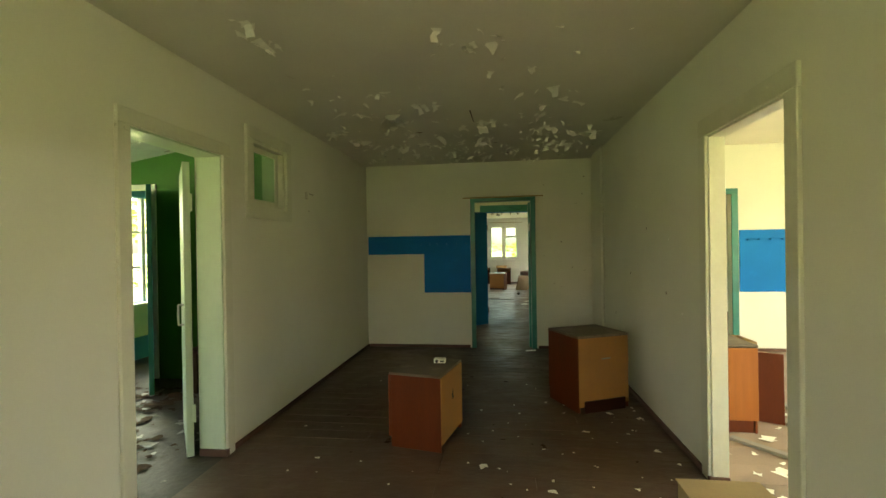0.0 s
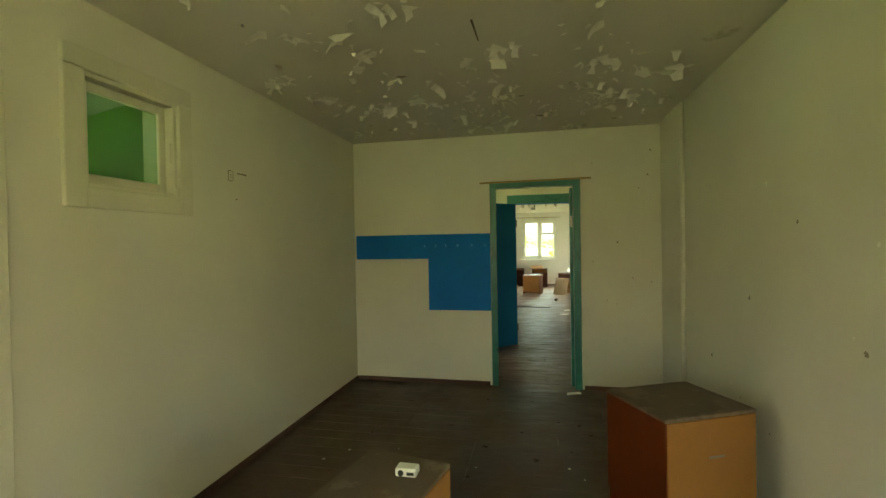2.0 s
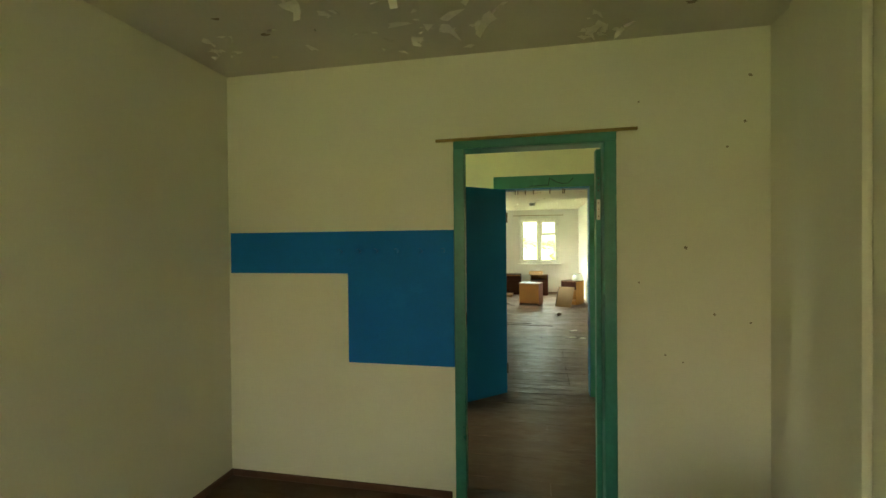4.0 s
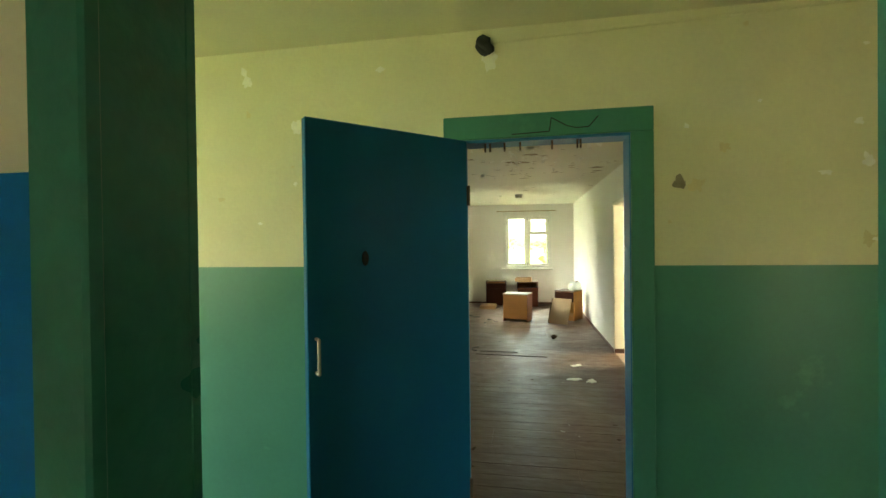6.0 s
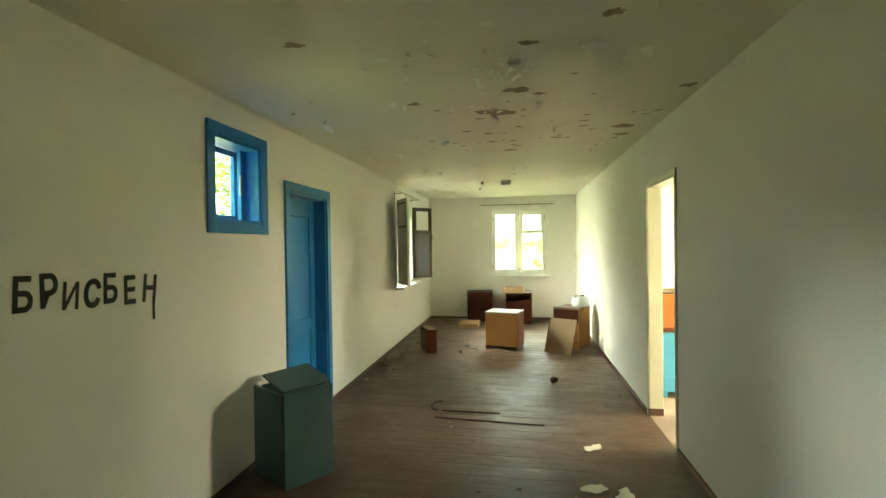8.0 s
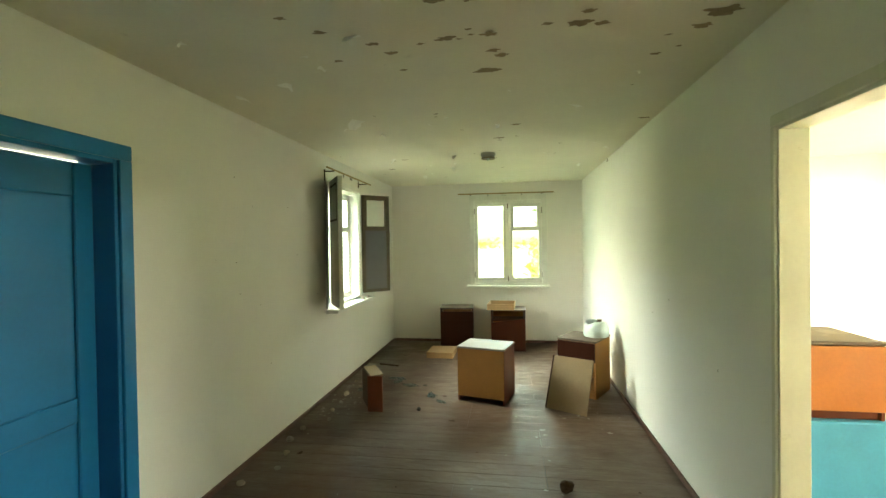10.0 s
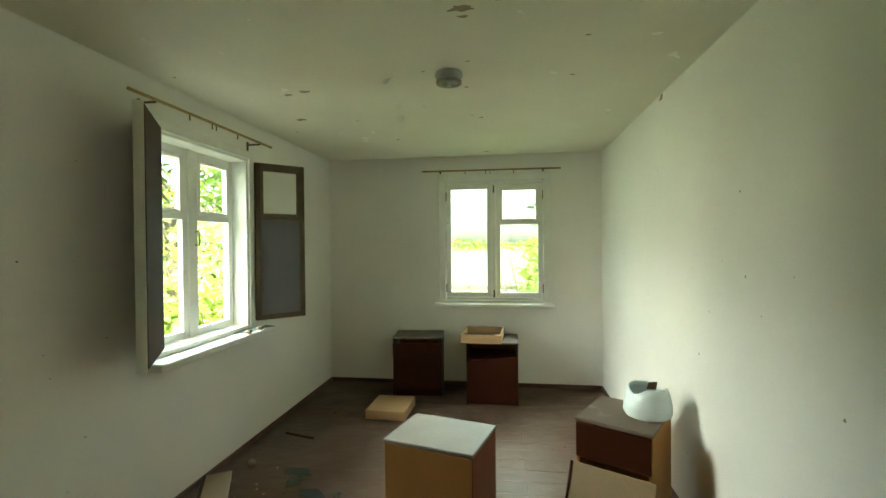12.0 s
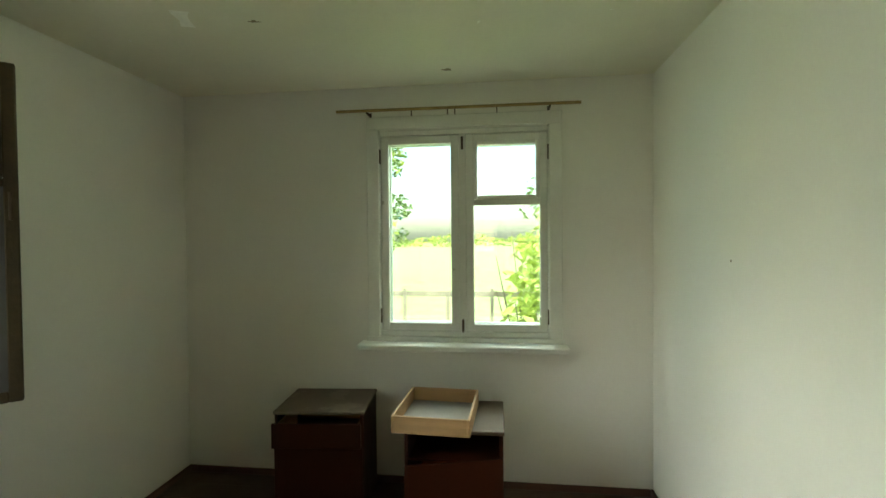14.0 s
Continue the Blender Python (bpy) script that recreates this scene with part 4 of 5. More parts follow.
# milk glass shade with a broken rim
prof = [(0.135, 0.0), (0.145, 0.02), (0.143, 0.07), (0.128, 0.14), (0.112, 0.175), (0.106, 0.176), (0.121, 0.138), (0.136, 0.07), (0.138, 0.02), (0.13, 0.002)]
bm = lathe(prof, 40)
for v in bm.verts:
    a = math.atan2(v.co.y, v.co.x)
    if v.co.z > 0.12:
        v.co.z -= 0.035 * max(0, math.sin(a * 2 + 0.6)) + 0.004 * abs(math.sin(a * 3))
shade = solid("lamp_shade", bm, MILK, "broken milk-white glass lamp shade on a cabinet", "lamp shade")
shade.matrix_world = Matrix.Translation((1.715, 12.45, 0.580)) @ Matrix.Diagonal((0.88, 0.88, 0.92, 1))
shard("glass_shard", Matrix.Translation((1.75, 12.50, 0.72)) @ Euler((radians(80), 0.2, 0.3)).to_matrix().to_4x4(), [(-.03, -.02), (.03, -.015), (.035, .03), (-.02, .02)], SASH_BACK, "brown chip stuck in the broken lamp shade", "chip")

# ceiling lamp base
t = thing("ceiling_lamp", (0.628, 12.31, CH), "broken grey ceiling lamp base without a shade", "ceiling lamp")
part("base", lathe([(0.0, 0.0), (0.075, -0.001), (0.078, -0.02), (0.06, -0.05), (0.0, -0.055)], 28), GREYCUP, t)
part("rim", lathe([(0.055, -0.045), (0.072, -0.05), (0.070, -0.062), (0.05, -0.058)], 28), SCAR, t)
part("socket", lathe([(0.0, -0.055), (0.016, -0.055), (0.014, -0.075), (0.0, -0.076)], 14), MILK, t)

# open teal box in the long room
t = thing("storage_box", (0, 0, 0), "dull teal painted wooden box with a skewed lid", "box")
m = facing(-0.66, 8.03, -0.455, 8.30)
p = part("front_panel", one(0, 0, 0, 0.34, 0.018, 0.61, 0.002), TEAL_BOX, t); p.matrix_world = m
m2 = facing(-1.0, 8.24, -0.67, 8.035)
p = part("side_panel", one(0, 0, 0, 0.375, 0.018, 0.595, 0.002), TEAL_BOX, t); p.matrix_world = m2
p = part("back_panel", one(0, 0.33, 0, 0.34, 0.348, 0.60, 0.002), TEAL_BOX, t); p.matrix_world = m
p = part("side_panel", one(0.322, 0.019, 0, 0.34, 0.329, 0.60, 0.002), TEAL_BOX, t); p.matrix_world = m
p = part("lid", one(0.03, 0.0, 0.0, 0.36, 0.345, 0.016, 0.002), TEAL_BOX, t, "skewed lid")
p.matrix_world = m @ Matrix.Translation((-0.02, 0.02, 0.604)) @ Euler((radians(7), radians(-3), 0)).to_matrix().to_4x4()

# small white device on the first cabinet
t = thing("small_box", (0.19, 0.68, 0.536), "small white plastic device lying on a cabinet", "box")
part("case", one(-0.045, -0.03, 0, 0.045, 0.03, 0.034, 0.006), TRIM_W, t)
part("lens", cyl(0.012, 0.012, (-0.02, -0.0302, 0.017), (-0.02, -0.033, 0.017), 14), BLACK, t)
part("slot", one(0.005, -0.032, 0.010, 0.035, -0.0301, 0.022, 0), BLACK, t)


# ---------- blue coat-hook panels ----------
def hook_panel(x0, xs, xd, x1, hooks, label):
    """Strip x0..x1 above, deeper board xs..xd below it."""
    c = thing("coat_hook_panel", (0, 0, 0), label, "wall panel", "coat-hook panels")
    bm = bmesh.new()
    y = A1 - 0.010
    if xd < x1:
        poly = [(xs, 0.778), (xd, 0.778), (xd, 1.325), (x1, 1.325), (x1, 1.584), (xs, 1.584)]
    else:
        poly = [(xs, 0.778), (xd, 0.778), (xd, 1.584), (x0, 1.584), (x0, 1.325), (xs, 1.325)]
    f = [bm.verts.new((x, y, z)) for x, z in poly]
    g = [bm.verts.new((x, A1 - 0.001, z)) for x, z in poly]
    bm.faces.new(f), bm.faces.new(g[::-1])
    for i in range(6):
        j = (i + 1) % 6
        bm.faces.new((f[i], g[i], g[j], f[j]))
    bmesh.ops.recalc_face_normals(bm, faces=bm.faces[:])
    part("board", bm, BLUE, c)
    for x in hooks:
        bm = cyl(0.009, 0.007, (x, y, 1.462), (x, y - 0.035, 1.452), 8)
        cyl(0.007, 0.009, (x, y - 0.034, 1.448), (x, y - 0.04, 1.475), 8, bm)
        part("hook", bm, BLUE, c)
    return c


hook_panel(-1.225, -0.412, 0.251, 0.251, [-0.45, -0.33, -0.22, -0.09, 0.055, 0.192], "blue painted coat-hook panel on the cream wall")
hook_panel(3.765, 3.765, 4.33, 5.9, [3.85, 3.99, 4.13, 4.27, 4.41], "blue painted coat-hook panel in the side room")

# gilt rod over the teal doorway
t = thing("curtain_rod", (0.155, A1 - 0.035, 2.10), "thin gilt rod across the teal door frame", "curtain rod", "curtain rods")
part("rod", cyl(0.009, 0.009, (0, 0, 0), (1.10, 0, 0.008), 10), BRASS_ROD, t)
part("bracket", cyl(0.005, 0.005, (0.12, 0, 0), (0.12, 0.034, 0), 6), IRON, t)
part("bracket", cyl(0.005, 0.005, (1.0, 0, 0.007), (1.0, 0.034, 0.007), 6), IRON, t)

# cardboard box in front of the side doorway
t = thing("cardboard_box", (1.84, -0.71, 0), "brown cardboard carton standing by the doorway", "box")
part("body", one(-0.36, -0.25, 0, 0.0, 0.22, 0.30, 0.004), CARD, t)
part("flap", one(-0.37, -0.25, 0.301, 0.0, -0.02, 0.306, 0.001), CARD, t)
part("flap", one(-0.37, -0.01, 0.301, 0.0, 0.225, 0.306, 0.001), CARD, t)

# side room furniture
bedside(facing(2.33, 0.85, 2.54, 0.85), 0.21, 0.42, 0.66, RED_WOOD, mat("orange_veneer", (0.38, 0.12, 0.025), 0.35, var=0.15, scale=3, tilt=(9, 9, 0.7)), PLY, DUST_TOP,
        "orange-brown veneered cabinet in the side room", plinth=0.10)
t = thing("loose_panel", facing(2.51, 1.20, 2.86, 1.02, 0.0) @ Matrix.Rotation(radians(-8), 4, 'X'), "red veneered cabinet door leaning askew in the side room", "panel")
part("board", one(0, 0, 0.0, 0.36, 0.018, 0.54, 0.002), RED_WOOD, t)
drawer(facing(2.55, 1.25, 2.80, 1.25, 0.52), 0.2, 0.3, 0.08, "raw pine drawer jutting from a cabinet")
for i, (a, b) in enumerate((((2.86, 1.42), (2.88, 0.5)), ((3.1, 1.9), (3.05, 0.55)), ((2.3, 0.75), (2.62, 0.35)))):
    t = thing("plank", facing(*a, *b, 0.0), "pale loose plank on the dusty floor", "plank", "loose planks")
    part("board", one(0, -0.03, 0, math.dist(a, b), 0.03, 0.022), PALE_TOP, t)
# back room, seen through the right doorway
c = bedside(facing(2.19, 10.15, 2.65, 10.15), 0.5, 0.42, 0.40, RED_WOOD, mat("orange_drawer", (0.42, 0.13, 0.02), 0.35, var=0.15, scale=3), PLY, DUST_TOP, "orange veneered cabinet in the back room", plinth=0.05)
c.location.z = 0.64
t = thing("stool", (2.17, 10.12, 0), "sky-blue painted wooden box seat", "stool")
part("body", one(0, 0, 0.06, 0.55, 0.5, 0.639, 0.006), BLUE_V, t)
for x in (0.03, 0.48):
    for y in (0.03, 0.43):
        part("leg", one(x, y, 0, x + 0.04, y + 0.04, 0.06), BLUE_V, t)

# store shelves at the veranda's end
t = thing("shelf_unit", (-4.05, 6.19, 0), "teal painted built-in shelves with dusty boards", "shelf")
for z in (0.70, 1.555):
    part("shelf", one(0, 0.0, z, 2.6, 0.40, z + 0.03), DUST_TOP, t)
    part("lip", one(0, -0.022, z - 0.025, 2.6, -0.001, z + 0.035), TEAL, t)
part("support", one(0.02, 0.0, 0, 0.06, 0.4, 2.2), TEAL, t)
p = part("brace", one(0, 0, 0, 0.035, 0.035, 0.75), TEAL, t)
p.matrix_local = Matrix.Translation((1.18, -0.05, 0.66)) @ Euler((0, radians(160), 0)).to_matrix().to_4x4()
p = part("brace", one(0, 0, 0, 0.03, 0.5, 0.03), PALE_GREEN, t)
p.matrix_local = Matrix.Translation((1.15, -0.03, 0.665)) @ Euler((0, 0, radians(100))).to_matrix().to_4x4()
solid("ceiling_trim", one(VX, 6.57, 2.36, -1.5, 6.599, 2.39), PINE, "bare wooden strip under the store ceiling", "trim", "structure")
# bench behind the veranda's green wall
t = thing("bench", (-2.45, 1.35, 0), "dark red plank bench by the green wall", "bench")
part("seat", one(0, 0, 0.40, 0.9, 0.36, 0.44), SHADED_RED, t)
for x in (0.05, 0.8):
    part("leg", one(x, 0.03, 0, x + 0.05, 0.33, 0.40), SASH_BACK, t)

# junction box, cable channel and hole in the passage wall
bm = bmesh.new()
bmesh.ops.create_uvsphere(bm, u_segments=18, v_segments=10, radius=0.045)
for v in bm.verts:
    v.co = Vector((v.co.x, v.co.y * 0.35, v.co.z * 1.1)) * (1 + 0.7 * noise.noise(v.co * 28))
ob = solid("junction_box", bm, BLACK, "burnt black junction box high on the wall", "junction box")
ob.location = (0.53, B1 - 0.006, 2.535)
bm = cyl(0.008, 0.008, (0.57, B1 - 0.008, 2.545), (2.6, B1 - 0.008, 2.60), 6)
solid("cable", bm, CREAM_B, "painted-over cable along the passage wall", "cable")


# ---------- scars, flakes and litter ----------
def patch(name, centre, axis, r, seed, material, label, squash=1.0, off=0.002):
    rnd = random.Random(seed)
    bm = bmesh.new()
    n = 40
    ph = rnd.uniform(0, 100)
    mid = bm.verts.new((0, 0, 0))
    ring = []
    for i in range(n):
        a = 2 * math.pi * i / n
        q = r * (0.72 + 0.55 * noise.noise(Vector((math.cos(a) * 1.3 + ph, math.sin(a) * 1.3, 0))) + 0.22 * noise.noise(Vector((math.cos(a) * 5, math.sin(a) * 5 + ph, 0))))
        u, v = q * math.cos(a), q * math.sin(a) * squash
        ring.append(bm.verts.new({"x": (0, u, v), "y": (u, 0, v), "z": (u, v, 0)}[axis]))
    for i in range(n):
        bm.faces.new((mid, ring[i], ring[(i + 1) % n]))
    ob = solid(name, bm, material, label, "wall scar")
    ob.location = centre
    return ob


patch("plaster_scar", (1.455, B1 - 0.002, 1.795), "y", 0.04, 3, SCAR, "chipped hole in the passage plaster")
patch("plaster_scar", (-1.28, B1 - 0.002, 2.10), "y", 0.16, 5, mat("ochre_undercoat", (0.75, 0.68, 0.42), 0.85, var=0.1), "flaked ochre patch on the passage wall", 1.4)


def flakes(name, rects, count, size, z, seed, material, label, hang=True, clusters=0):
    """Curled flakes of paint hanging from a ceiling (or lying on a floor), in one mesh."""
    rnd = random.Random(seed)
    bm = bmesh.new()
    cl = []
    for k in range(clusters):
        x0, y0, x1, y1 = rnd.choice(rects)
        cl.append((rnd.uniform(x0, x1), rnd.uniform(y0, y1)))
    for _ in range(count):
        x0, y0, x1, y1 = rnd.choice(rects)
        if cl and rnd.random() < 0.6:
            cx, cy = rnd.choice(cl)
            x, y = rnd.gauss(cx, 0.10), rnd.gauss(cy, 0.10)
            if not (x0 < x < x1 and y0 < y < y1):
                continue
        else:
            x, y = rnd.uniform(x0, x1), rnd.uniform(y0, y1)
        s = size * rnd.choice((0.4, 0.6, 0.8, 1.0, 1.7)) * rnd.uniform(0.7, 1.2)
        w = s * rnd.uniform(0.6, 1.15)
        curl = rnd.uniform(0.1, 0.8) if hang else rnd.uniform(0, 0.15)
        a = rnd.uniform(0, 6.3)
        ca, sa = math.cos(a), math.sin(a)
        rows = []
        k = 3
        for i in range(k + 1):
            f = i / k
            dz = curl * s * f * f
            wid = w * (1 - 0.8 * f * rnd.uniform(0.1, 1.1))
            row = []
            for sgn in (-1, 1):
                lx, ly = s * (f - 0.5) * (1 - 0.3 * curl * f), sgn * wid / 2 + rnd.uniform(-.2, .2) * w
                row.append(bm.verts.new((x + lx * ca - ly * sa, y + lx * sa + ly * ca, z - 0.002 - dz if hang else z + 0.004 + dz)))
            rows.append(row)
        for p, q in zip(rows, rows[1:]):
            bm.faces.new((p[0], p[1], q[1], q[0]))
    return solid(name, bm, material, label, "paint flakes", "stuff")


flakes("paint_flakes", [(-0.9, -0.6, 1.5, 3.2), (-0.6, 0.6, 1.3, 3.45), (-1.1, 1.8, 1.7, 3.3)], 360, 0.058, AH, 1, CHIP, "curled whitewash flakes hanging from the ceiling", clusters=22)
flakes("paint_flakes", [(x - 0.09, y - 0.07, x + 0.09, y + 0.07) for x, y in ((-0.95, 1.68), (-0.95, 1.72), (-0.44, 1.61), (-0.23, 2.33), (-0.04, 2.41), (0.22, 2.69), (1.03, 3.42), (1.1, 3.4), (1.12, 1.88), (1.63, 2.11), (1.72, 2.71),
        (-0.88, 2.05), (-1.01, 3.26), (0.53, 1.56), (1.04, 2.25), (0.35, 2.8), (-0.26, 0.58), (-0.49, 1.11), (0.92, 0.34), (0.5, -0.07), (-0.58, -0.29), (0.06, 0.95))],
       120, 0.062, AH, 31, CHIP, "large curled whitewash flakes hanging from the ceiling")
flakes("paint_flakes", [(-0.9, 7.6, 1.8, 9.9), (0.0, 7.2, 1.5, 8.8)], 90, 0.06, CH, 2, CHIP, "curled whitewash flakes hanging from the ceiling", clusters=9)
flakes("paint_flakes", [(-0.9, 9.9, 1.8, 14.0)], 34, 0.05, CH, 4, CHIP, "curled whitewash flakes hanging from the ceiling")
flakes("paint_flakes", [(-1.3, 4.0, 2.4, 5.4)], 40, 0.05, BH, 5, CHIP, "curled whitewash flakes hanging from the passage ceiling")
flakes("paint_flakes", [(2.2, -1.0, 5.6, 3.4)], 90, 0.08, 2.70, 6, CHIP, "curled whitewash flakes hanging from the ceiling", clusters=7)
flakes("plaster_crumbs", [(-1.0, -2.0, 1.8, 2.2), (0.4, -1.0, 1.8, 1.6)], 120, 0.028, 0.0, 7, CHIP, "pale plaster crumbs scattered on the boards", hang=False)
flakes("plaster_crumbs", [(-0.9, 6.2, 1.8, 14.2), (-1.0, 11.4, -0.5, 12.6), (0.7, 11.3, 1.7, 12.4)], 230, 0.022, 0.0, 8, PALE_TOP, "pale crumbs scattered on the boards", hang=False, clusters=8)
flakes("dark_crumbs", [(-0.9, 6.2, 1.8, 14.2), (-1.0, -1.5, 1.7, 3.4)], 110, 0.026, 0.0, 9, SASH_BACK, "dark wood chips scattered on the boards", hang=False)
flakes("plaster_crumbs", [(2.1, -0.6, 4.8, 3.2)], 260, 0.05, 0.0, 10, CHIP, "white plaster lumps strewn over the floor", hang=False)
flakes("rubbish", [(-3.9, -1.5, -1.6, 1.7)], 420, 0.07, 0.0, 11, SASH_BACK, "dark damp rubbish covering the veranda floor", hang=False, clusters=10)
flakes("rubbish", [(-3.9, -1.0, -1.6, 1.7)], 120, 0.07, 0.004, 12, PALE_TOP, "pale litter on the veranda floor", hang=False)

# torn bits where the ceiling coat is gone
SPOTS = [(0.68, 8.74, 0.17), (0.56, 8.68, 0.09), (0.81, 8.26, 0.11), (0.86, 7.61, 0.06), (1.67, 9.31, 0.14), (1.72, 9.6, 0.09), (1.83, 8.39, 0.08), (0.12, 8.41, 0.07), (-0.24, 7.42, 0.06),
         (0.75, 10.05, 0.09), (0.39, 9.21, 0.06), (1.2, 7.39, 0.07), (1.15, 9.6, 0.07), (0.76, 11.63, 0.06), (-0.59, 13.04, 0.06), (-0.29, 12.46, 0.05), (-0.42, 12.5, 0.04), (1.85, 11.2, 0.05), (0.9, 11.2, 0.05), (0.75, 14.45, 0.04)]
_r = random.Random(61)
SPOTS += [(_r.uniform(-0.1, 1.85), _r.gauss(9.2, 0.55), _r.uniform(0.015, 0.055)) for _ in range(46)]
SPOTS += [(_r.uniform(-0.9, 1.8), _r.uniform(10.2, 14.0), _r.uniform(0.012, 0.03)) for _ in range(18)]
for i, (x, y, r) in enumerate(SPOTS):
    patch("ceiling_scar", (x, y, CH - 0.003 - 0.0001 * i), "z", r, 40 + i, mat("ceiling_undercoat", (0.34, 0.27, 0.17), 0.9, var=0.3, scale=12) if i == 0 else bpy.data.materials["ceiling_undercoat"], "brown bare patch in the chipped ceiling", 0.55)
bm = cyl(0.006, 0.003, (0, 0, 0), (0.03, 0.05, -0.09), 6)
ob = solid("torn_wire", bm, IRON, "torn dark wire hanging from the ceiling", "wire")
ob.location = (0.42, 1.15, AH)

# broken window glass on the floor
rnd = random.Random(77)
for cx, cy, n, s in ((-0.45, 12.50, 3, 0.20), (0.16, 12.10, 3, 0.15), (-0.1, 12.4, 3, 0.05), (-0.75, 12.2, 6, 0.05)):
    for i in range(n):
        q = s * rnd.uniform(0.4, 1.0)
        k = rnd.randint(4, 6)
        pts = [(q * rnd.uniform(.4, 1) * math.cos(6.283 * j / k), 0.5 * q * rnd.uniform(.4, 1) * math.sin(6.283 * j / k)) for j in range(k)]
        shard("glass_shard", pose(cx + rnd.gauss(0, s * 0.6), cy + rnd.gauss(0, s * 0.5), 0.003 + 0.005 * i, 0, 0, rnd.uniform(0, 360)), pts, SHARD, "greenish broken window glass on the boards", "glass shard", "glass shards")


def lump(name, at, r, m, label, seed):
    bm = bmesh.new()
    bmesh.ops.create_icosphere(bm, subdivisions=2, radius=r)
    for v in bm.verts:
        v.co = v.co * (1 + 0.45 * noise.noise(v.co * (2.2 / r) * 0.5 + Vector((seed, 0, 0))))
        v.co.z *= 0.8
    lo = min(v.co.z for v in bm.verts)
    ob = solid(name, bm, m, label, "rubble")
    ob.location = (at[0], at[1], -lo)
    return ob


lump("rubble", (1.173, 10.48), 0.045, SASH_BACK, "dark brown clod on the floorboards", 1)
lump("rubble", (-0.025, 11.72), 0.022, BLACK, "small black lump on the floorboards", 2)
lump("rubble", (1.55, 13.6), 0.025, SASH_BACK, "small brown lump on the floorboards", 3)
for i in range(12):
    lump("rubble", (-0.95 + rnd.random() * 0.18, 10.3 + i * 0.22), 0.012 + 0.02 * rnd.random(), PALE_TOP if i % 2 else SCAR, "crumbled plaster lump along the skirting", 10 + i)
t = thing("stick", facing(-0.86, 13.25, -0.60, 13.18, 0.0), "dark thin stick lying on the boards", "stick")
part("stick", one(0, 0, 0, 0.28, 0.018, 0.014), SASH_BACK, t)
for a, b in (((0.09, 9.50), (0.62, 9.49)), ((0.05, 9.33), (1.0, 9.27))):
    t = thing("floor_batten", facing(*a, *b, 0.0), "thin dark batten lying on the floor", "batten", "floor battens")
    part("batten", one(0, 0, 0, math.dist(a, b), 0.016, 0.01), FLOOR_GAP, t)
bm = bmesh.new()
for i in range(10):
    a0, a1 = radians(90 + i * 17), radians(90 + (i + 1) * 17)
    cyl(0.008, 0.008, (0.09 * math.cos(a0), 0.12 * math.sin(a0), 0.009), (0.09 * math.cos(a1), 0.12 * math.sin(a1), 0.009), 6, bm)
solid("rubber_hose", bm, BLACK, "curved piece of dark hose on the floor", "hose").location = (0.06, 9.62, 0)
for x, y, r in ((1.25, 8.33, 16), (1.42, 8.28, 70), (1.33, 8.9, 40)):
    pts = [((0.075 + 0.05 * noise.noise(Vector((math.cos(j) * 1.8 + x * 9, math.sin(j) * 1.8, y)))) * math.cos(j), 0.55 * (0.075 + 0.06 * noise.noise(Vector((math.cos(j) * 1.8, math.sin(j) * 1.8 + y * 7, x)))) * math.sin(j)) for j in [k * 0.314 for k in range(20)]]
    shard("paper_scrap", pose(x, y, 0.004, 0, 0, r), pts, CHIP, "torn yellowish paper scrap on the floor", "paper", "paper scraps")
shard("paper_scrap", pose(1.55, 3.15, 0.004, 0, 0, 5), [(-.13, -.06), (.13, -.07), (.12, .06), (-.12, .07)], CARD, "flat cardboard scrap by the doorway", "paper", "paper scraps")
shard("paper_scrap", pose(1.05, 3.42, 0.004, 0, 0, 25), [(-.08, -.02), (.07, -.03), (.08, .02), (-.05, .03)], CHIP, "torn pale paper scrap by the doorway", "paper", "paper scraps")

# hand-sprayed word on the long room's wall
word = "\u0411\u0420\u0438\u0441\u0411\u0415\u041d"
ys = (6.785, 6.885, 6.965, 7.06, 7.155, 7.262, 7.365)
graffiti = thing("graffiti", (CX + 0.004, 6.85, 1.33), "black sprayed word on the white wall", "graffiti")
for i, (ch, y) in enumerate(zip(word, ys)):
    cu = bpy.data.curves.new("letter", 'FONT')
    cu.body, cu.size, cu.extrude, cu.offset = ch, 0.215 if i in (2, 3) else 0.18, 0.001, 0.0 if i == 2 else 0.004
    me_ob = new("letter", cu)
    cu.materials.append(BLACK)
    me_ob.parent = graffiti
    me_ob.matrix_local = Matrix.Translation((0, y - 6.85, -0.02 + 0.008 * math.sin(i * 2.1) - 0.005 * i)) @ Matrix.Rotation(radians(90), 4, 'Z') @ Matrix.Rotation(radians(90), 4, 'X') @ Matrix.Rotation(radians(4 * math.sin(i * 1.7) - 3), 4, 'Z') @ Matrix.Diagonal((0.72, 1, 1, 1))

part("letter_tail", one(0, 0.584, -0.150, 0.002, 0.598, -0.03, 0), BLACK, graffiti)

# pencil scribble on the first room's wall
scribble = thing("wall_scribble", (AX + 0.003, 1.50, 1.92), "small grey scribble on the cream wall", "graffiti")
for y0, z0, y1, z1 in ((0.0, 0.0, 0.006, 0.07), (0.045, 0.0, 0.05, 0.06), (0.0, 0.065, 0.05, 0.07), (0.01, 0.0, 0.045, 0.005), (0.025, 0.02, 0.03, 0.05), (0.09, 0.055, 0.19, 0.064), (0.07, -0.12, 0.09, -0.112)):
    part("stroke", one(0.0, y0, z0, 0.001, y1, z1, 0), SCAR, scribble)


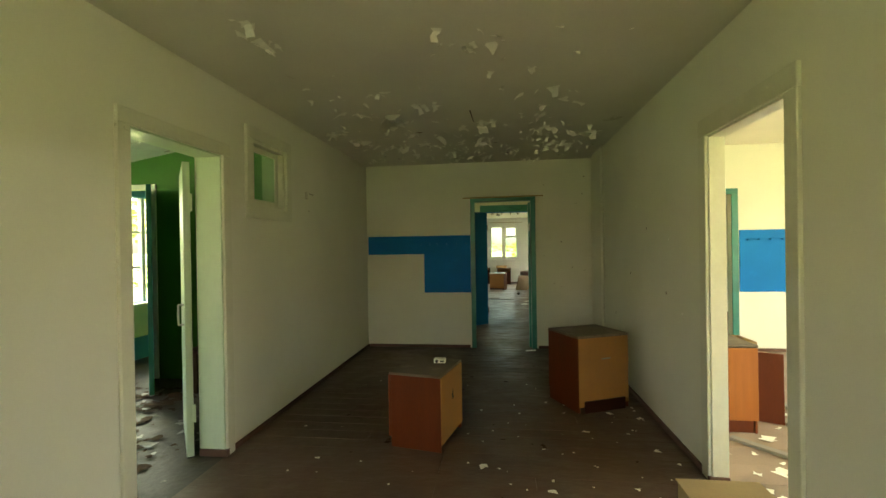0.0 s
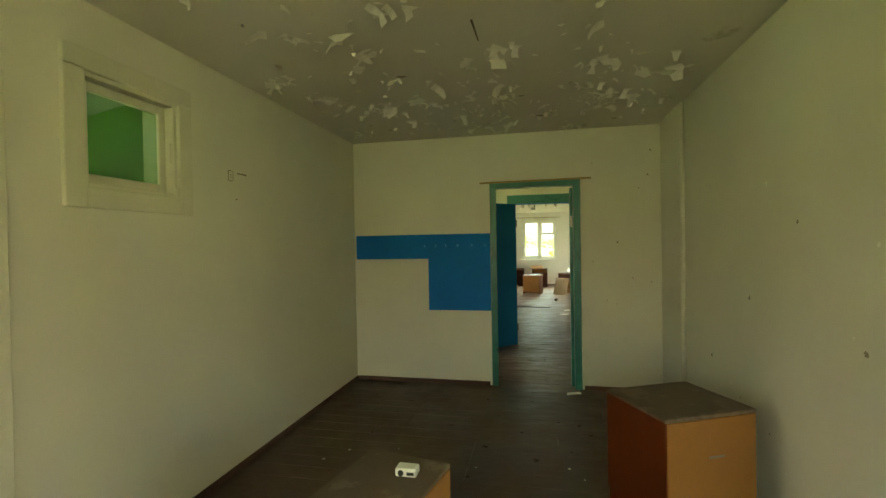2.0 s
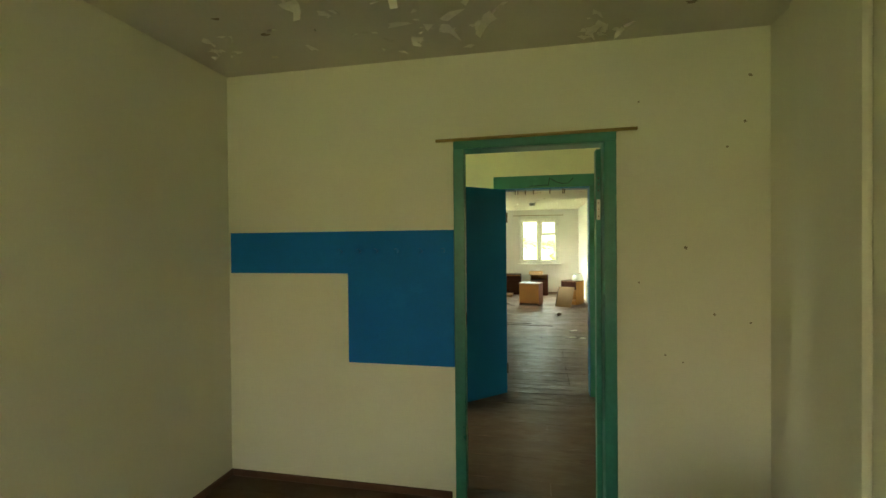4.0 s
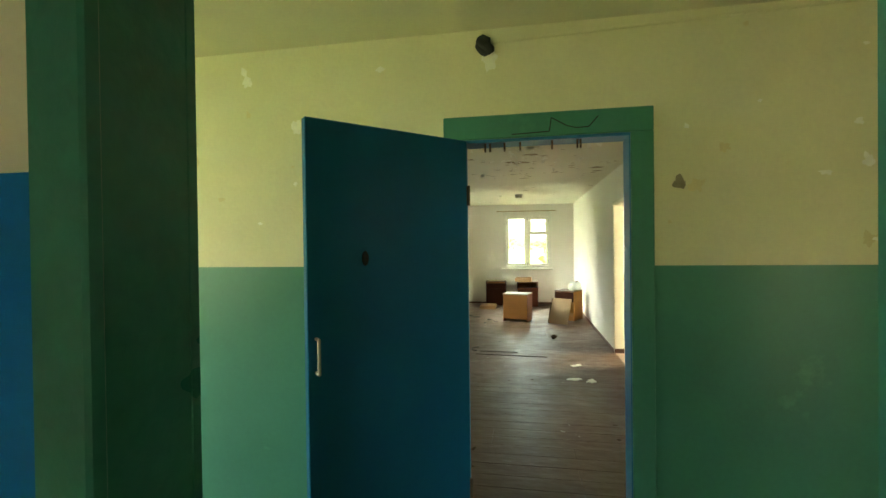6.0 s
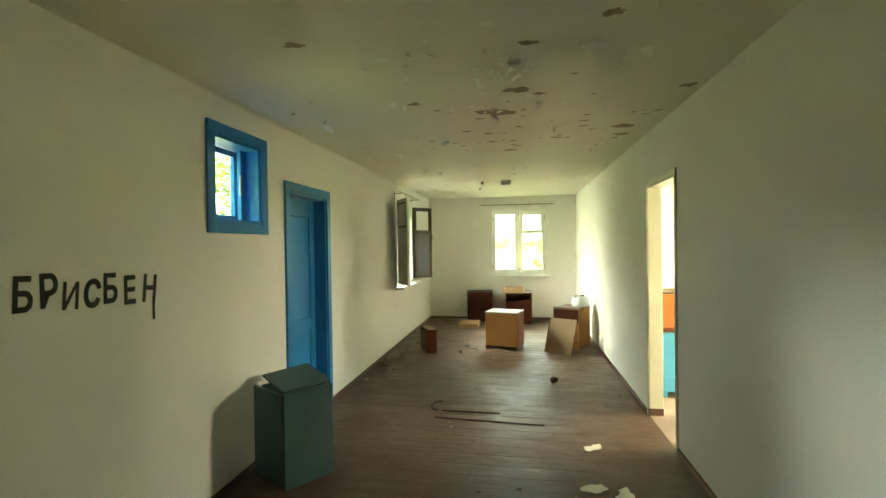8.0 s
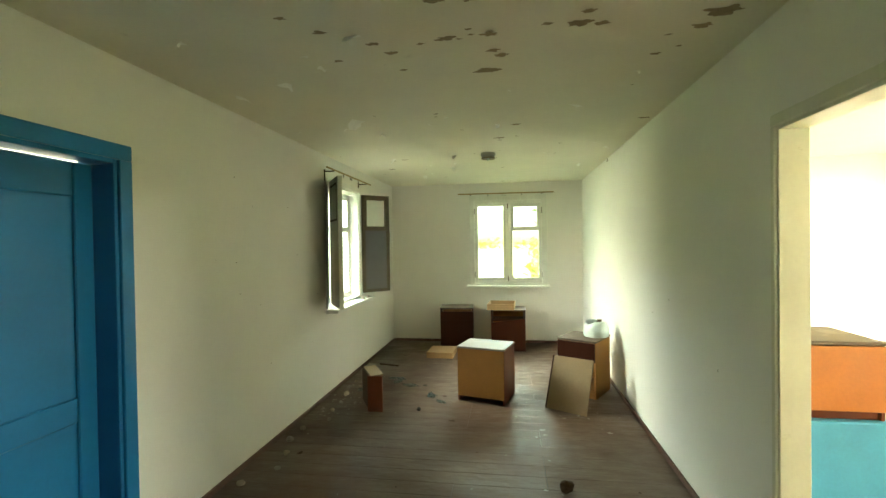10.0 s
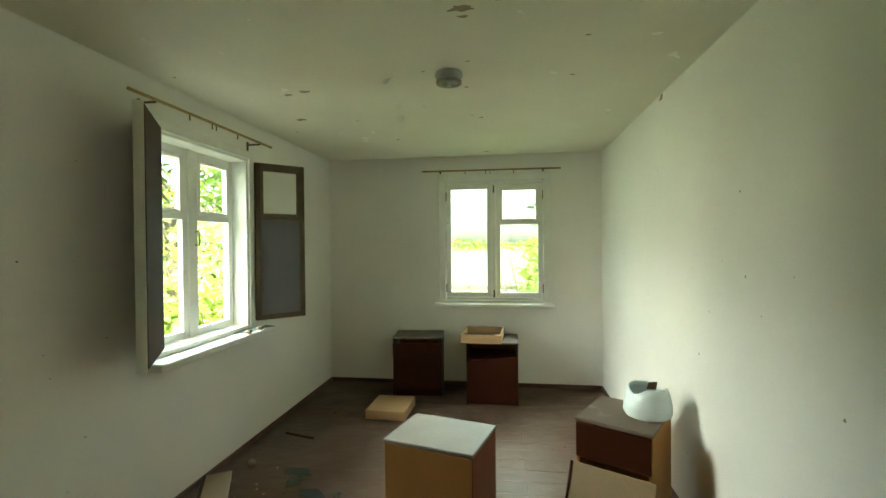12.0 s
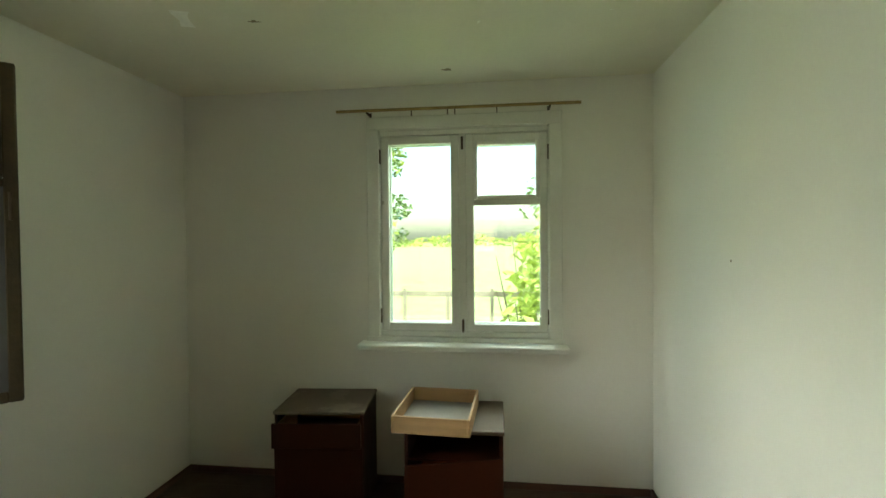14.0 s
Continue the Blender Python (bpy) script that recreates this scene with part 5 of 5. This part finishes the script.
# small chips and marks on the walls
rnd = random.Random(123)
for i in range(26):
    x, z = rnd.choice((rnd.uniform(-1.35, 0.2), rnd.uniform(1.4, 2.9))), rnd.uniform(1.5, 2.55)
    if 0.25 < x < 1.36 and z < 2.22:
        continue
    patch("paint_chip", (x, B1 - 0.0022 - 0.0002 * i, z), "y", rnd.uniform(0.012, 0.045), 200 + i, CHIP if i % 3 else bpy.data.materials["ochre_undercoat"], "lifted chip of limewash on the passage wall", rnd.uniform(0.4, 1.3))
patch("paint_chip", (0.55, B1 - 0.004, 2.47), "y", 0.05, 301, CHIP, "white plaster drip under the junction box", 1.5)
for i in range(16):
    patch("wall_mark", (CX + 0.0022, rnd.uniform(9.8, 11.8), rnd.uniform(0.4, 2.2)), "x", rnd.uniform(0.004, 0.009), 320 + i, SCAR, "small dark knock in the limewash", 0.6)
for i in range(14):
    patch("wall_mark", (CR - 0.0022, rnd.uniform(9.9, 14.2), rnd.uniform(0.3, 2.2)), "x", rnd.uniform(0.003, 0.008), 350 + i, SCAR, "small dark knock in the limewash", 1.2)
for i in range(12):
    patch("wall_mark", (AR - 0.0022, rnd.uniform(0.4, 2.6), rnd.uniform(0.2, 1.9)), "x", rnd.uniform(0.006, 0.018), 380 + i, SCAR if i % 2 else CHIP, "small knock in the limewash", 1.0)
for i in range(10):
    patch("wall_mark", (rnd.uniform(1.25, 1.85), A1 - 0.0022, rnd.uniform(0.5, 2.4)), "y", rnd.uniform(0.005, 0.012), 400 + i, SCAR, "small dark knock in the limewash", 1.0)
patch("plaster_scar", (CR - 0.003, 12.87, 2.47), "x", 0.05, 420, SCAR, "chipped plaster at the ceiling edge", 0.5)
# damp marks and gaps where wall and ceiling meet in the first room
for i in range(18):
    patch("ceiling_scar", (rnd.uniform(-1.1, 1.7), rnd.uniform(1.5, 3.5), AH - 0.0025 - 0.0002 * i), "z", rnd.uniform(0.02, 0.06), 430 + i, SCAR if i % 3 == 0 else CEIL_C, "bare spot in the flaking ceiling", 0.6)

boards("floor_first_room", AX, A0, AR, B0, 0.145, "x", FLOOR, "worn brown painted floorboards")
boards("floor_passage", VX, B0, 3.2, B1, 0.15, "x", FLOOR, "worn brown painted floorboards of the passage")
boards("floor_long_room", CX, B1, CR, C1, 0.15, "x", FLOOR, "worn reddish-brown painted floorboards")
boards("floor_side_room", AR, A0, 6.0, A1, 0.25, "x", FLOOR_D, "dusty floorboards strewn with plaster")
boards("floor_back_room", CR, 7.35, 6.0, 14.0, 0.25, "x", FLOOR_D, "dusty floorboards of the back room")
slab("floor_veranda", VX, A0, -0.03, AX, B0, -0.004, DIRT, "dirty wet veranda floor under rubbish", "floor")
slab("floor_store", VX, B1, -0.03, CX - 0.2, 6.6, -0.002, FLOOR, "brown painted floor of the store corner", "floor")
